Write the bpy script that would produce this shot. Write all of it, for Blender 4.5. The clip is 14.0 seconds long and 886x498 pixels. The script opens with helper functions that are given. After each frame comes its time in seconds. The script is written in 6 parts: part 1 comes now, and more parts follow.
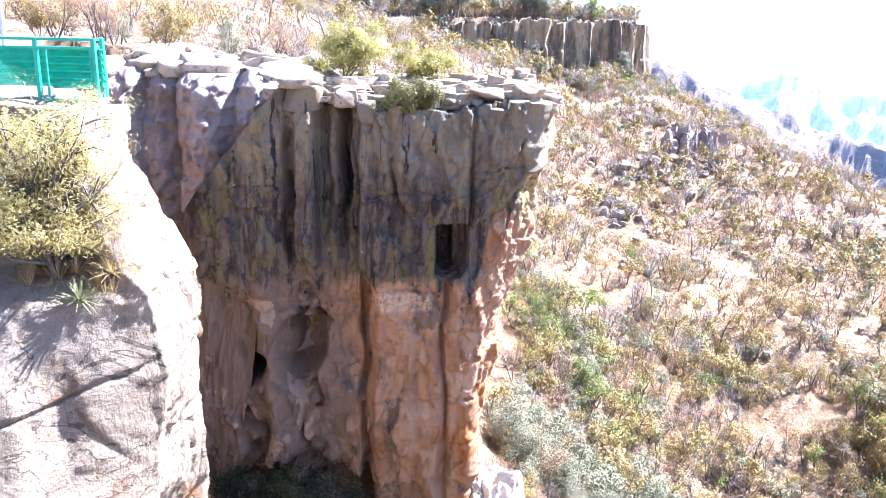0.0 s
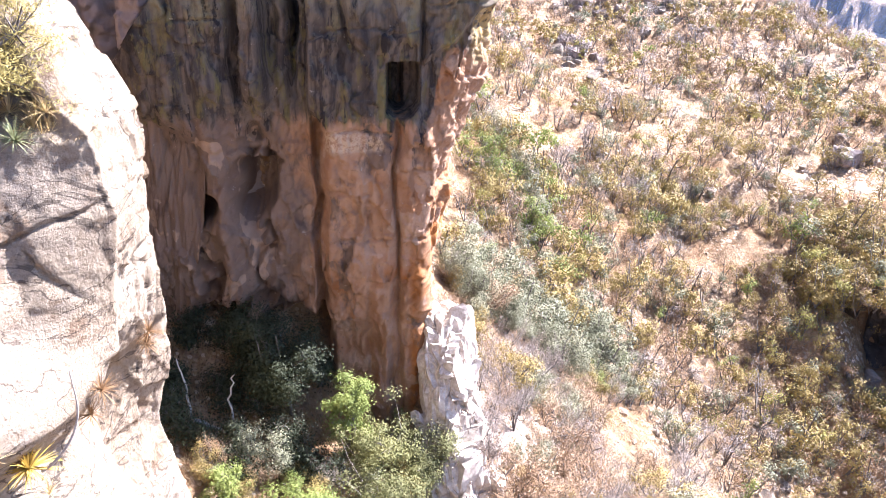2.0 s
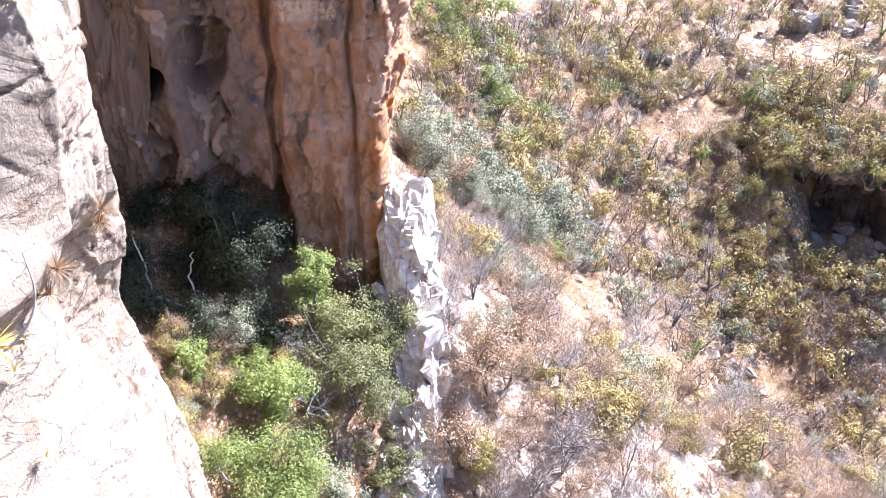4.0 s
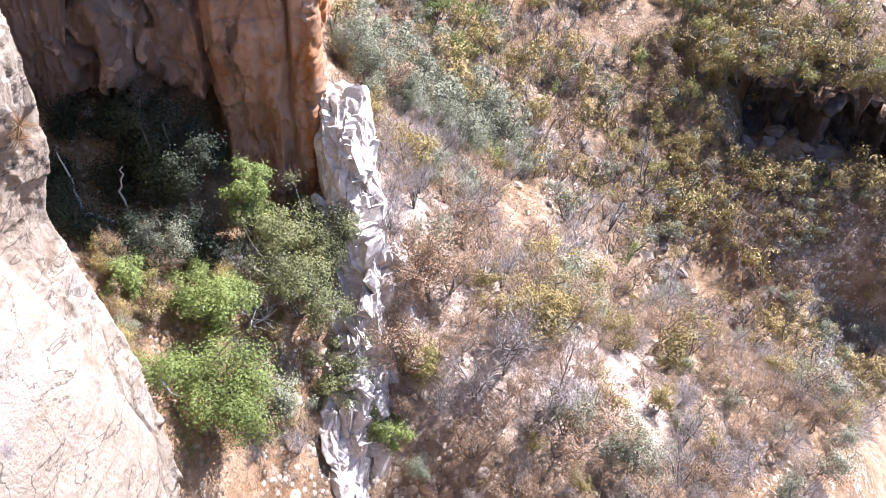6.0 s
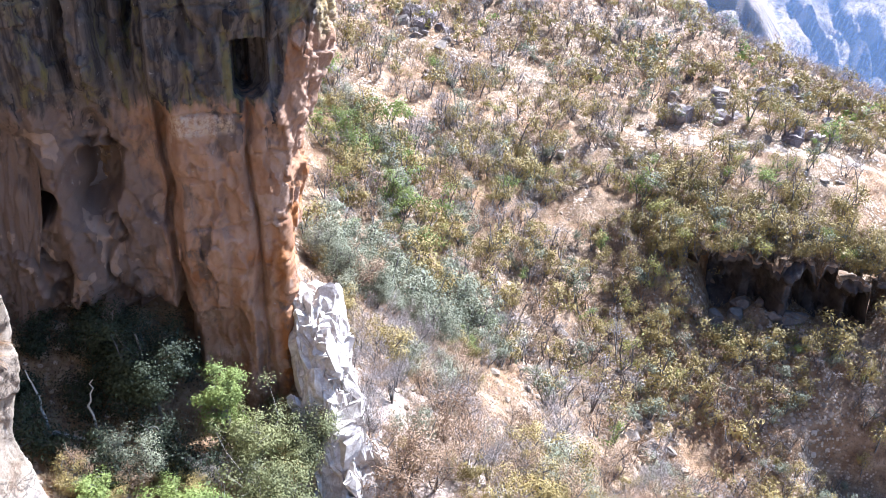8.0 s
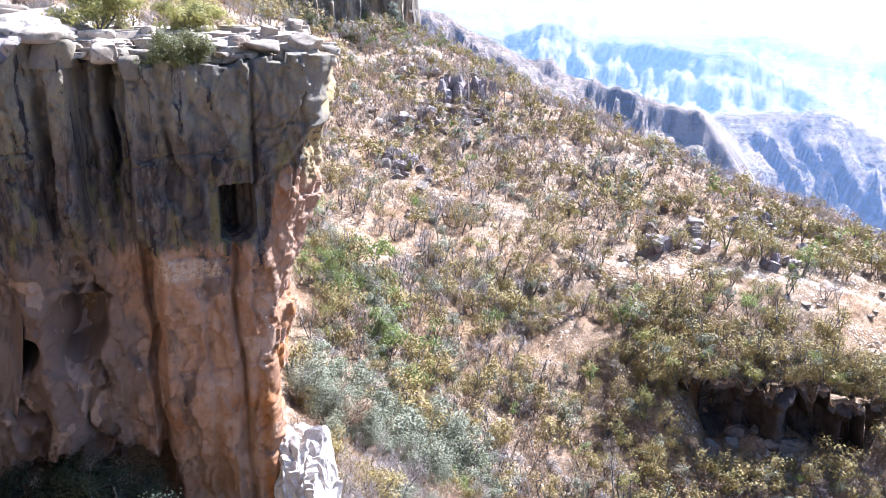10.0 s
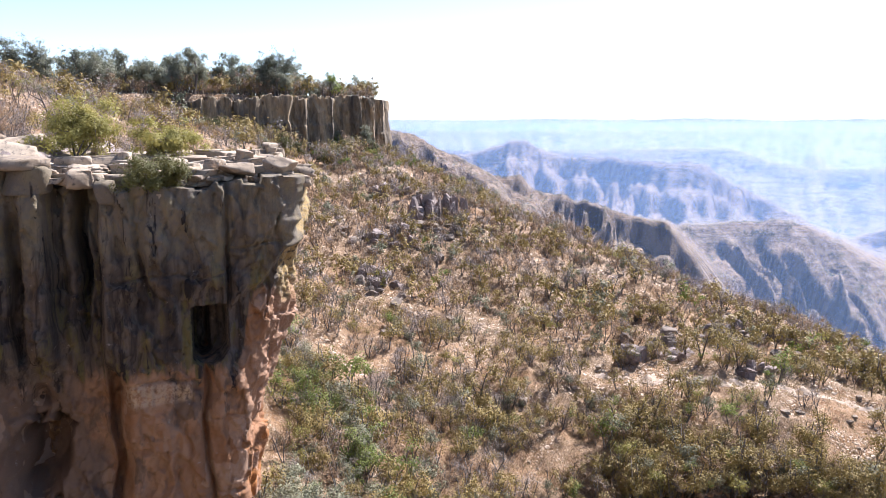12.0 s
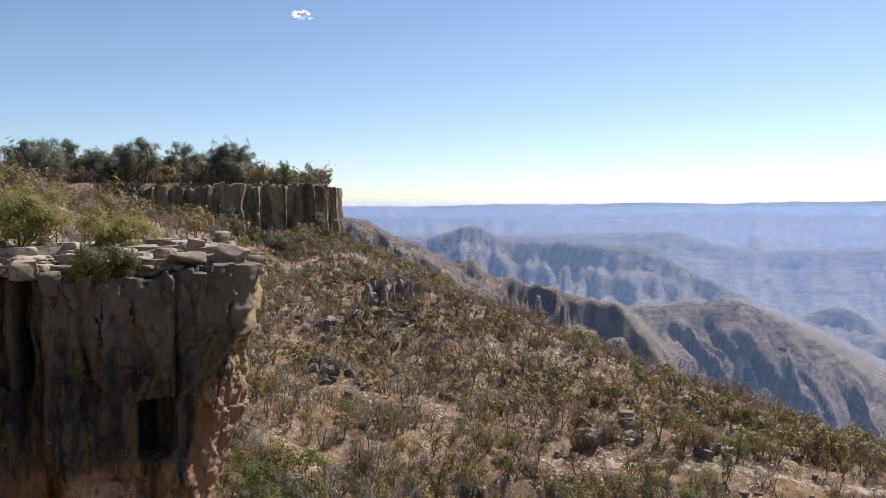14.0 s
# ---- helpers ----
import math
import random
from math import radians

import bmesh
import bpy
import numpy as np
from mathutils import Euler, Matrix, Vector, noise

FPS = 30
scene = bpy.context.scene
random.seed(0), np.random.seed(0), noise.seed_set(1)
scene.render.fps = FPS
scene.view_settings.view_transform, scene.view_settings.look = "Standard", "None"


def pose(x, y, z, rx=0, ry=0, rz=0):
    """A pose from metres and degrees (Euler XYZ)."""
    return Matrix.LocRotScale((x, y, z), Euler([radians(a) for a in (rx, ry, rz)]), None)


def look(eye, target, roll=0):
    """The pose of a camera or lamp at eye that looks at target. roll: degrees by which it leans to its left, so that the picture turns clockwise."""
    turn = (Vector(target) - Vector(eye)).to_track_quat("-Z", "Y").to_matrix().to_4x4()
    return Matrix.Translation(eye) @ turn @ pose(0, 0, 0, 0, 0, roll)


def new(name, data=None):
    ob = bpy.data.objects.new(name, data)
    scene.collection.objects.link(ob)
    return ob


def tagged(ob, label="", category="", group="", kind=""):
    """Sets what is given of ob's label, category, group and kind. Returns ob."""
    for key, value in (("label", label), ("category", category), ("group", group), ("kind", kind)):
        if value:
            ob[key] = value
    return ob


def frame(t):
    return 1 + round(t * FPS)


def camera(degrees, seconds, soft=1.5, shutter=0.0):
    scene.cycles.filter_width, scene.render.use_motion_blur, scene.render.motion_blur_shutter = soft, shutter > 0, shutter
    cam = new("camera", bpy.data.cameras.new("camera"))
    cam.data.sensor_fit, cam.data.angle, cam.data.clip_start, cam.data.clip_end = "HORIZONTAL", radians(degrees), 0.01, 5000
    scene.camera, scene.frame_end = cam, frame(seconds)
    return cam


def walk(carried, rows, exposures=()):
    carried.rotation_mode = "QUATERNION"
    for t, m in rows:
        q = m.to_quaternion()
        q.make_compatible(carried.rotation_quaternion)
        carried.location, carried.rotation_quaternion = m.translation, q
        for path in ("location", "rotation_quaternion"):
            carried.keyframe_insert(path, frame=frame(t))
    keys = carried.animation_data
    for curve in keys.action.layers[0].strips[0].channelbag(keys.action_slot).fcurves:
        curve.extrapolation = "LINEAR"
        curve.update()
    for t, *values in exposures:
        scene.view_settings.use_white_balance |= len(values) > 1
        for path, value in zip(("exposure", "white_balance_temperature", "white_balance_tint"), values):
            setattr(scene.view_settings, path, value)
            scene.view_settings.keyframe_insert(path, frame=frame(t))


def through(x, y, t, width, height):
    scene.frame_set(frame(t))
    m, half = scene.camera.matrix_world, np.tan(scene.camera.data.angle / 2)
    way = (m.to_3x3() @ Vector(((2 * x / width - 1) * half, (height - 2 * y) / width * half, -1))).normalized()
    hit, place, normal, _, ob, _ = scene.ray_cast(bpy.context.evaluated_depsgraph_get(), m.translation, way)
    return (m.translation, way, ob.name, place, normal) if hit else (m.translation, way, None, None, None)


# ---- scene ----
# Camera: held by hand at the canyon rim, turning down and to the right. The eye is the origin.
cam = camera(59.4, 14.0, soft=0.7)
ROWS = [
    (0.0, 0.0, 0.0, 0.0, 0.0, -15.075, 1.155),
    (0.5, 0.017, 0.016, -0.008, -2.297, -18.48, 0.923),
    (1.0, 0.012, 0.005, -0.018, -2.948, -21.127, 1.282),
    (1.5, 0.022, 0.014, -0.038, -3.77, -23.929, 2.477),
    (2.0, 0.027, -0.003, -0.041, -4.073, -26.646, 2.201),
    (2.5, 0.023, 0.021, -0.068, -5.281, -29.474, 2.671),
    (3.0, 0.025, 0.009, -0.067, -5.963, -31.195, 2.664),
    (3.5, 0.02, 0.005, -0.069, -6.789, -32.678, 3.352),
    (4.0, 0.023, 0.031, -0.095, -8.173, -35.83, 3.242),
    (4.2, 0.028, 0.045, -0.094, -9.562, -37.091, 3.382),
    (5.25, 0.02, 0.11, -0.1, -12.6, -43.3, 4.8),
    (6.3, 0.012, 0.158, -0.094, -14.902, -40.606, 5.58),
    (6.5, 0.003, 0.171, -0.081, -14.409, -38.119, 4.311),
    (7.0, -0.017, 0.148, -0.084, -14.761, -32.806, 2.792),
    (7.5, -0.034, 0.119, -0.086, -15.409, -30.47, 2.805),
    (8.0, -0.05, 0.11, -0.1, -15.478, -28.091, 2.771),
    (8.5, -0.063, 0.099, -0.117, -15.535, -25.015, 2.318),
    (8.7, -0.076, 0.105, -0.117, -15.775, -23.522, 2.532),
    (10.8, -0.286, 0.165, -0.099, -17.113, -15.444, 0.438),
    (11.0, -0.289, 0.176, -0.09, -17.392, -14.52, 0.409),
    (11.5, -0.273, 0.19, -0.088, -17.917, -11.982, 0.577),
    (12.0, -0.288, 0.177, -0.095, -18.189, -9.548, 0.265),
    (12.5, -0.314, 0.158, -0.093, -18.685, -6.879, -0.332),
    (13.0, -0.308, 0.148, -0.085, -19.939, -6.068, -0.192),
    (13.5, -0.303, 0.139, -0.076, -20.946, -4.361, -0.186),
    (14.0, -0.31, 0.14, -0.055, -21.578, -3.264, -0.242),
]
EXPOSURES = [(0.0, 3.12, 5350, 18), (1.5, 2.95, 5750, 19), (3.0, 2.8, 5650, 20), (4.2, 2.7, 5350, 19), (6.5, 2.26, 5500, 19), (7.5, 2.38, 5200, 15), (8.5, 2.46, 5100, 11), (11.0, 2.25, 5350, 16), (12.5, 1.32, 6200, 16), (13.5, 0.84, 6300, 14), (14.0, 0.58, 6150, 12)]
walk(cam, [(t, pose(x, y, z, 90 + pitch, 0, yaw) @ pose(0, 0, 0, 0, 0, roll)) for t, x, y, z, yaw, pitch, roll in ROWS], EXPOSURES)

# Daylight: high sun from the right, a little beyond the cliffs.
SUN_AZ, SUN_EL = 59.0, 47.0
world = bpy.data.worlds.new("sky")
scene.world = world
world.use_nodes = True
wn = world.node_tree
sky = wn.nodes.new("ShaderNodeTexSky")
sky.sky_type = "NISHITA"
sky.sun_disc = False
sky.sun_elevation = radians(SUN_EL)
sky.sun_rotation = radians(SUN_AZ)
sky.altitude, sky.air_density, sky.dust_density, sky.ozone_density = 2200, 1.0, 1.6, 1.0
bg = wn.nodes["Background"]
bg.inputs["Strength"].default_value = 0.08
wn.links.new(sky.outputs["Color"], bg.inputs["Color"])
sun = new("sun", bpy.data.lights.new("sun", "SUN"))
sun.data.energy, sun.data.angle, sun.data.color = 5.0, radians(0.55), (1.0, 0.96, 0.90)
sun_dir = Vector((math.sin(radians(SUN_AZ)) * math.cos(radians(SUN_EL)), math.cos(radians(SUN_AZ)) * math.cos(radians(SUN_EL)), math.sin(radians(SUN_EL))))
sun.matrix_world = look(sun_dir * 300, (0, 0, 0))

# ---- helpers for the building ----

def hash3(ix, iy, iz, seed):
    h = (ix * 374761393 + iy * 668265263 + iz * 1274126177 + seed * 974711) & 0xFFFFFFFF
    h = ((h ^ (h >> 13)) * 1103515245) & 0xFFFFFFFF
    h = ((h ^ (h >> 16)) * 2246822519) & 0xFFFFFFFF
    return ((h ^ (h >> 15)) & 0xFFFF) / 65535.0


def vnoise(x, y, z=0.0, seed=0):
    """Smooth value noise in -1..1 on arrays."""
    deep = (0,) if np.ndim(z) == 0 and float(z) == math.floor(z) else (0, 1)
    x, y, z = np.broadcast_arrays(np.asarray(x, float), np.asarray(y, float), np.asarray(z, float))
    fx, fy, fz = np.floor(x), np.floor(y), np.floor(z)
    ix, iy, iz = fx.astype(np.int64), fy.astype(np.int64), fz.astype(np.int64)
    u, v, w = x - fx, y - fy, z - fz
    u, v, w = u * u * (3 - 2 * u), v * v * (3 - 2 * v), w * w * (3 - 2 * w)
    out = 0.0
    for dx in (0, 1):
        for dy in (0, 1):
            for dz in deep:
                out = out + hash3(ix + dx, iy + dy, iz + dz, seed) * (u if dx else 1 - u) * (v if dy else 1 - v) * (w if dz else 1 - w)
    return out * 2 - 1


def fbm(x, y, z=0.0, octaves=4, seed=0, gain=0.5):
    total, amp = 0.0, 1.0
    for k in range(octaves):
        total = total + amp * vnoise(np.asarray(x) * 2 ** k, np.asarray(y) * 2 ** k, np.asarray(z) * 2 ** k, seed + k)
        amp *= gain
    return total


def ridged(x, y, z=0.0, octaves=4, seed=0):
    total, amp = 0.0, 1.0
    for k in range(octaves):
        total = total + amp * (1 - 2 * np.abs(vnoise(np.asarray(x) * 2 ** k, np.asarray(y) * 2 ** k, np.asarray(z) * 2 ** k, seed + k)))
        amp *= 0.5
    return total


def facet(x, y, seed=0, tilt=0.9):
    """Broken planes: each cell of the plan is its own tilted facet, about -1..1."""
    x, y = np.broadcast_arrays(np.asarray(x, float), np.asarray(y, float))
    ix, iy = np.floor(x).astype(np.int64), np.floor(y).astype(np.int64)
    best = np.full(x.shape, 1e9)
    bx, by, ox, oy = ix.copy(), iy.copy(), np.zeros(x.shape), np.zeros(x.shape)
    for dx in (-1, 0, 1):
        for dy in (-1, 0, 1):
            cx, cy = ix + dx, iy + dy
            px, py = x - cx - hash3(cx, cy, 1, seed), y - cy - hash3(cx, cy, 2, seed)
            d = px * px + py * py
            near = d < best
            best = np.where(near, d, best)
            bx, by, ox, oy = np.where(near, cx, bx), np.where(near, cy, by), np.where(near, px, ox), np.where(near, py, oy)
    return hash3(bx, by, 3, seed) * 2 - 1 + tilt * ((hash3(bx, by, 4, seed) * 2 - 1) * ox + (hash3(bx, by, 5, seed) * 2 - 1) * oy)


def sstep(x, a, b):
    t = np.clip((np.asarray(x, float) - a) / (b - a), 0, 1)
    return t * t * (3 - 2 * t)


def band(x, a, b, w):
    """1 between a and b, fading over w on either side."""
    return sstep(x, a - w, a + w) * (1 - sstep(x, b - w, b + w))


def mesh_from(name, verts, faces, smooth=True):
    me = bpy.data.meshes.new(name)
    verts, faces = np.asarray(verts, np.float32), np.asarray(faces, np.int32)
    me.vertices.add(len(verts))
    me.vertices.foreach_set("co", verts.ravel())
    n = faces.shape[1]
    me.loops.add(faces.size)
    me.loops.foreach_set("vertex_index", faces.ravel())
    me.polygons.add(len(faces))
    me.polygons.foreach_set("loop_start", np.arange(len(faces), dtype=np.int32) * n)
    me.polygons.foreach_set("use_smooth", np.full(len(faces), smooth))
    me.update(calc_edges=True)
    me.validate()
    return me


def grid_faces(nu, nv, flip=False):
    i, j = np.meshgrid(np.arange(nu - 1), np.arange(nv - 1), indexing="ij")
    a = (i * nv + j).ravel()
    f = np.stack([a, a + nv, a + nv + 1, a + 1], 1)
    return f[:, ::-1] if flip else f


def part(name, data, material, parent=None, label="", smooth=True):
    """Links a bmesh or mesh as one mesh object under a thing or a part."""
    if isinstance(data, bmesh.types.BMesh):
        me = bpy.data.meshes.new(name)
        data.to_mesh(me)
        data.free()
        for p in me.polygons:
            p.use_smooth = smooth
    else:
        me = data
    if material is not None and not me.materials:
        me.materials.append(material)
    ob = new(name, me)
    if parent is not None:
        ob.parent = parent
    if label:
        ob["label"] = label
    return ob


def thing(name, at, label, category, group="", kind="", turn=0.0, scale=1.0):
    ob = new(name)
    ob.matrix_basis = pose(*at, 0, 0, turn) @ Matrix.Scale(scale, 4)
    return tagged(ob, label, category, group, kind)


# ---- materials ----
def node_material(name, rough=0.9, spec=0.25):
    m = bpy.data.materials.new(name)
    m.use_nodes = True
    t = m.node_tree
    b = t.nodes["Principled BSDF"]
    b.inputs["Roughness"].default_value = rough
    b.inputs["Specular IOR Level"].default_value = spec
    return m, t, b


def n_coord(t, kind="Position", scale=(1, 1, 1)):
    g = t.nodes.new("ShaderNodeNewGeometry") if kind == "Position" else t.nodes.new("ShaderNodeTexCoord")
    mp = t.nodes.new("ShaderNodeMapping")
    mp.inputs["Scale"].default_value = scale
    t.links.new(g.outputs[kind], mp.inputs["Vector"])
    return mp.outputs["Vector"]


def n_noise(t, vec, scale, detail=4.0, rough=0.6, distortion=0.0):
    n = t.nodes.new("ShaderNodeTexNoise")
    n.inputs["Scale"].default_value = scale
    n.inputs["Detail"].default_value = detail
    n.inputs["Roughness"].default_value = rough
    n.inputs["Distortion"].default_value = distortion
    t.links.new(vec, n.inputs["Vector"])
    return n.outputs["Fac"]


def n_ramp(t, fac, stops):
    r = t.nodes.new("ShaderNodeValToRGB")
    e = r.color_ramp.elements
    while len(e) < len(stops):
        e.new(0.5)
    for k, (p, c) in zip(e, stops):
        k.position, k.color = p, (*c, 1.0) if len(c) == 3 else c
    t.links.new(fac, r.inputs["Fac"])
    return r.outputs["Color"]


def n_mask(t, fac, a, b):
    r = t.nodes.new("ShaderNodeMapRange")
    r.interpolation_type = "SMOOTHSTEP"
    r.inputs["From Min"].default_value, r.inputs["From Max"].default_value = a, b
    t.links.new(fac, r.inputs["Value"])
    return r.outputs["Result"]


def n_mix(t, fac, a, b, mode="MIX"):
    m = t.nodes.new("ShaderNodeMix")
    m.data_type, m.blend_type = "RGBA", mode
    for sock, val in ((m.inputs["Factor"], fac), (m.inputs["A"], a), (m.inputs["B"], b)):
        if isinstance(val, (tuple, float, int)):
            sock.default_value = (*val, 1.0) if isinstance(val, tuple) else val
        else:
            t.links.new(val, sock)
    return m.outputs["Result"]


def n_math(t, op, a, b=0.0):
    m = t.nodes.new("ShaderNodeMath")
    m.operation = op
    for sock, val in ((m.inputs[0], a), (m.inputs[1], b)):
        if isinstance(val, (float, int)):
            sock.default_value = val
        else:
            t.links.new(val, sock)
    return m.outputs[0]


def n_axis(t, axis):
    g = t.nodes.new("ShaderNodeNewGeometry")
    s = t.nodes.new("ShaderNodeSeparateXYZ")
    t.links.new(g.outputs["Position"], s.inputs[0])
    return s.outputs[axis]


def n_bump(t, b, height, strength, distance):
    n = t.nodes.new("ShaderNodeBump")
    n.inputs["Strength"].default_value, n.inputs["Distance"].default_value = strength, distance
    t.links.new(height, n.inputs["Height"])
    t.links.new(n.outputs["Normal"], b.inputs["Normal"])


def leaf_material(name, dark, light, through=0.22):
    m, t, b = node_material(name, 0.65, 0.2)
    oi = t.nodes.new("ShaderNodeObjectInfo")
    geo = t.nodes.new("ShaderNodeNewGeometry")
    wide = n_mask(t, n_noise(t, n_coord(t), 0.3, 2, 0.5), 0.3, 0.7)
    v = n_math(t, "ADD", n_math(t, "MULTIPLY", oi.outputs["Random"], 0.3), n_math(t, "ADD", n_math(t, "MULTIPLY", geo.outputs["Random Per Island"], 0.2), n_math(t, "MULTIPLY", wide, 0.45)))
    col = n_ramp(t, v, [(0.0, dark), (1.0, light)])
    t.links.new(col, b.inputs["Base Color"])
    tr = t.nodes.new("ShaderNodeBsdfTranslucent")
    t.links.new(col, tr.inputs["Color"])
    mx = t.nodes.new("ShaderNodeMixShader")
    mx.inputs[0].default_value = through
    t.links.new(b.outputs[0], mx.inputs[1])
    t.links.new(tr.outputs[0], mx.inputs[2])
    t.links.new(mx.outputs[0], t.nodes["Material Output"].inputs["Surface"])
    return m


def plain_material(name, a, b2, scale=6.0, rough=0.85, bump=0.3, dist=0.02):
    m, t, b = node_material(name, rough)
    n = n_noise(t, n_coord(t), scale, 5, 0.65)
    t.links.new(n_ramp(t, n, [(0.3, a), (0.7, b2)]), b.inputs["Base Color"])
    n_bump(t, b, n, bump, dist)
    return m


# pale sunlit rock of the caps, the near buttress and the rib
def make_pale_rock():
    m, t, b = node_material("pale_rock", 0.92)
    p = n_coord(t)
    big = n_noise(t, p, 0.35, 4, 0.6)
    fine = n_noise(t, p, 3.5, 8, 0.7)
    streak = n_noise(t, n_coord(t, "Position", (2.2, 2.2, 0.25)), 1.0, 6, 0.65)
    tiny = n_noise(t, p, 16.0, 6, 0.7)
    base = n_ramp(t, big, [(0.3, (0.22, 0.16, 0.11)), (0.52, (0.28, 0.22, 0.158)), (0.72, (0.24, 0.195, 0.155))])
    base = n_mix(t, n_mask(t, streak, 0.56, 0.72), base, (0.19, 0.155, 0.135))
    base = n_mix(t, n_math(t, "MULTIPLY", n_mask(t, fine, 0.55, 0.68), 0.7), base, (0.15, 0.115, 0.09))
    base = n_mix(t, n_math(t, "MULTIPLY", n_mask(t, tiny, 0.56, 0.68), 0.55), base, (0.14, 0.11, 0.09))
    tan = n_noise(t, p, 1.1, 6, 0.7)
    base = n_mix(t, n_math(t, "MULTIPLY", n_mask(t, tan, 0.54, 0.66), 0.75), base, (0.16, 0.10, 0.06))
    vein = n_noise(t, n_coord(t, "Position", (0.55, 0.55, 0.8)), 1.0, 5, 0.55, 0.6)
    crack = n_mask(t, n_math(t, "ABSOLUTE", n_math(t, "SUBTRACT", vein, 0.5)), 0.011, 0.002)
    base = n_mix(t, n_math(t, "MULTIPLY", crack, 0.75), base, (0.06, 0.045, 0.035))
    t.links.new(base, b.inputs["Base Color"])
    n_bump(t, b, n_math(t, "ADD", n_math(t, "ADD", fine, n_math(t, "MULTIPLY", tiny, 0.35)), n_math(t, "MULTIPLY", streak, 0.5)), 0.9, 0.13)
    return m


# the tall wall: lichen-stained grey above, salmon and orange rock below
def make_wall_rock():
    m, t, b = node_material("stained_cliff_rock", 0.9)
    p = n_coord(t)
    z = n_axis(t, "Z")
    big = n_noise(t, p, 0.3, 4, 0.6)
    fine = n_noise(t, p, 4.0, 9, 0.72)
    wide = n_noise(t, n_coord(t, "Position", (0.55, 0.55, 0.05)), 1.0, 4, 0.6)
    thin = n_noise(t, n_coord(t, "Position", (1.5, 1.5, 0.08)), 1.0, 5, 0.6)
    xax, yax = n_axis(t, "X"), n_axis(t, "Y")
    upper = n_ramp(t, wide, [(0.34, (0.018, 0.014, 0.013)), (0.43, (0.06, 0.046, 0.038)), (0.5, (0.11, 0.085, 0.066)), (0.56, (0.034, 0.026, 0.023)), (0.63, (0.115, 0.088, 0.07)), (0.72, (0.055, 0.042, 0.035))])
    # yellow-green lichen in hanging patches
    lichen = n_noise(t, n_coord(t, "Position", (0.8, 0.8, 0.22)), 1.0, 6, 0.7)
    upper = n_mix(t, n_math(t, "MULTIPLY", n_mask(t, lichen, 0.50, 0.62), 0.75), upper, (0.12, 0.098, 0.034))
    upper = n_mix(t, n_math(t, "MULTIPLY", n_mask(t, lichen, 0.65, 0.70), 0.8), upper, (0.16, 0.13, 0.03))
    head = n_math(t, "ADD", z, n_math(t, "MULTIPLY", n_math(t, "SUBTRACT", n_math(t, "ADD", n_math(t, "MULTIPLY", wide, 0.5), n_math(t, "MULTIPLY", lichen, 0.5)), 0.5), 12.0))
    weather = n_ramp(t, n_noise(t, n_coord(t, "Position", (0.5, 0.5, 0.3)), 1.0, 5, 0.65), [(0.34, (0.10, 0.082, 0.06)), (0.46, (0.19, 0.15, 0.095)), (0.56, (0.15, 0.125, 0.10)), (0.68, (0.235, 0.18, 0.10))])
    upper = n_mix(t, n_math(t, "MULTIPLY", n_mask(t, head, -9.5, -5.5), 0.85), upper, weather)
    lower = n_ramp(t, big, [(0.28, (0.21, 0.09, 0.036)), (0.42, (0.245, 0.132, 0.073)), (0.55, (0.285, 0.172, 0.11)), (0.66, (0.245, 0.13, 0.074)), (0.76, (0.25, 0.10, 0.03))])
    orange = n_math(t, "MULTIPLY", n_mask(t, xax, 0.9, 1.5), n_mask(t, z, -17.5, -21.0))
    lower = n_mix(t, n_math(t, "MULTIPLY", orange, n_mask(t, big, 0.35, 0.6)), lower, (0.25, 0.098, 0.028))
    blotch = n_noise(t, n_coord(t, "Position", (0.45, 0.45, 0.28)), 1.0, 5, 0.62)
    greyer = n_mask(t, n_math(t, "ADD", xax, n_math(t, "MULTIPLY", n_math(t, "SUBTRACT", blotch, 0.5), 9.0)), -4.6, -7.0)
    lower = n_mix(t, n_math(t, "MULTIPLY", greyer, 0.8), lower, (0.115, 0.085, 0.07))
    lower = n_mix(t, n_math(t, "MULTIPLY", n_mask(t, blotch, 0.58, 0.66), 0.75), lower, (0.10, 0.075, 0.062))
    # pale spalled scars
    scar = n_noise(t, n_coord(t, "Position", (0.5, 0.5, 0.42)), 1.0, 3, 0.45)
    lower = n_mix(t, n_math(t, "MULTIPLY", n_mask(t, scar, 0.60, 0.63), 0.6), lower, (0.33, 0.225, 0.16))
    ragged = n_math(t, "ADD", n_math(t, "MULTIPLY", wide, 0.4), n_math(t, "ADD", n_math(t, "MULTIPLY", thin, 0.35), n_math(t, "MULTIPLY", blotch, 0.25)))
    height = n_math(t, "ADD", z, n_math(t, "MULTIPLY", n_math(t, "SUBTRACT", ragged, 0.5), 9.0))
    height = n_math(t, "SUBTRACT", height, n_math(t, "MULTIPLY", n_mask(t, xax, 1.7, 3.2), 4.0))
    base = n_mix(t, n_mask(t, height, -14.9, -13.9), lower, upper)
    # black water streaks that run down over the edge of the stain
    base = n_mix(t, n_math(t, "MULTIPLY", n_mask(t, thin, 0.57, 0.66), n_math(t, "MULTIPLY", n_mask(t, height, -19.0, -13.5), n_math(t, "SUBTRACT", 1.0, n_math(t, "MULTIPLY", n_mask(t, xax, 1.7, 2.3), 0.75)))), base, (0.02, 0.016, 0.016))
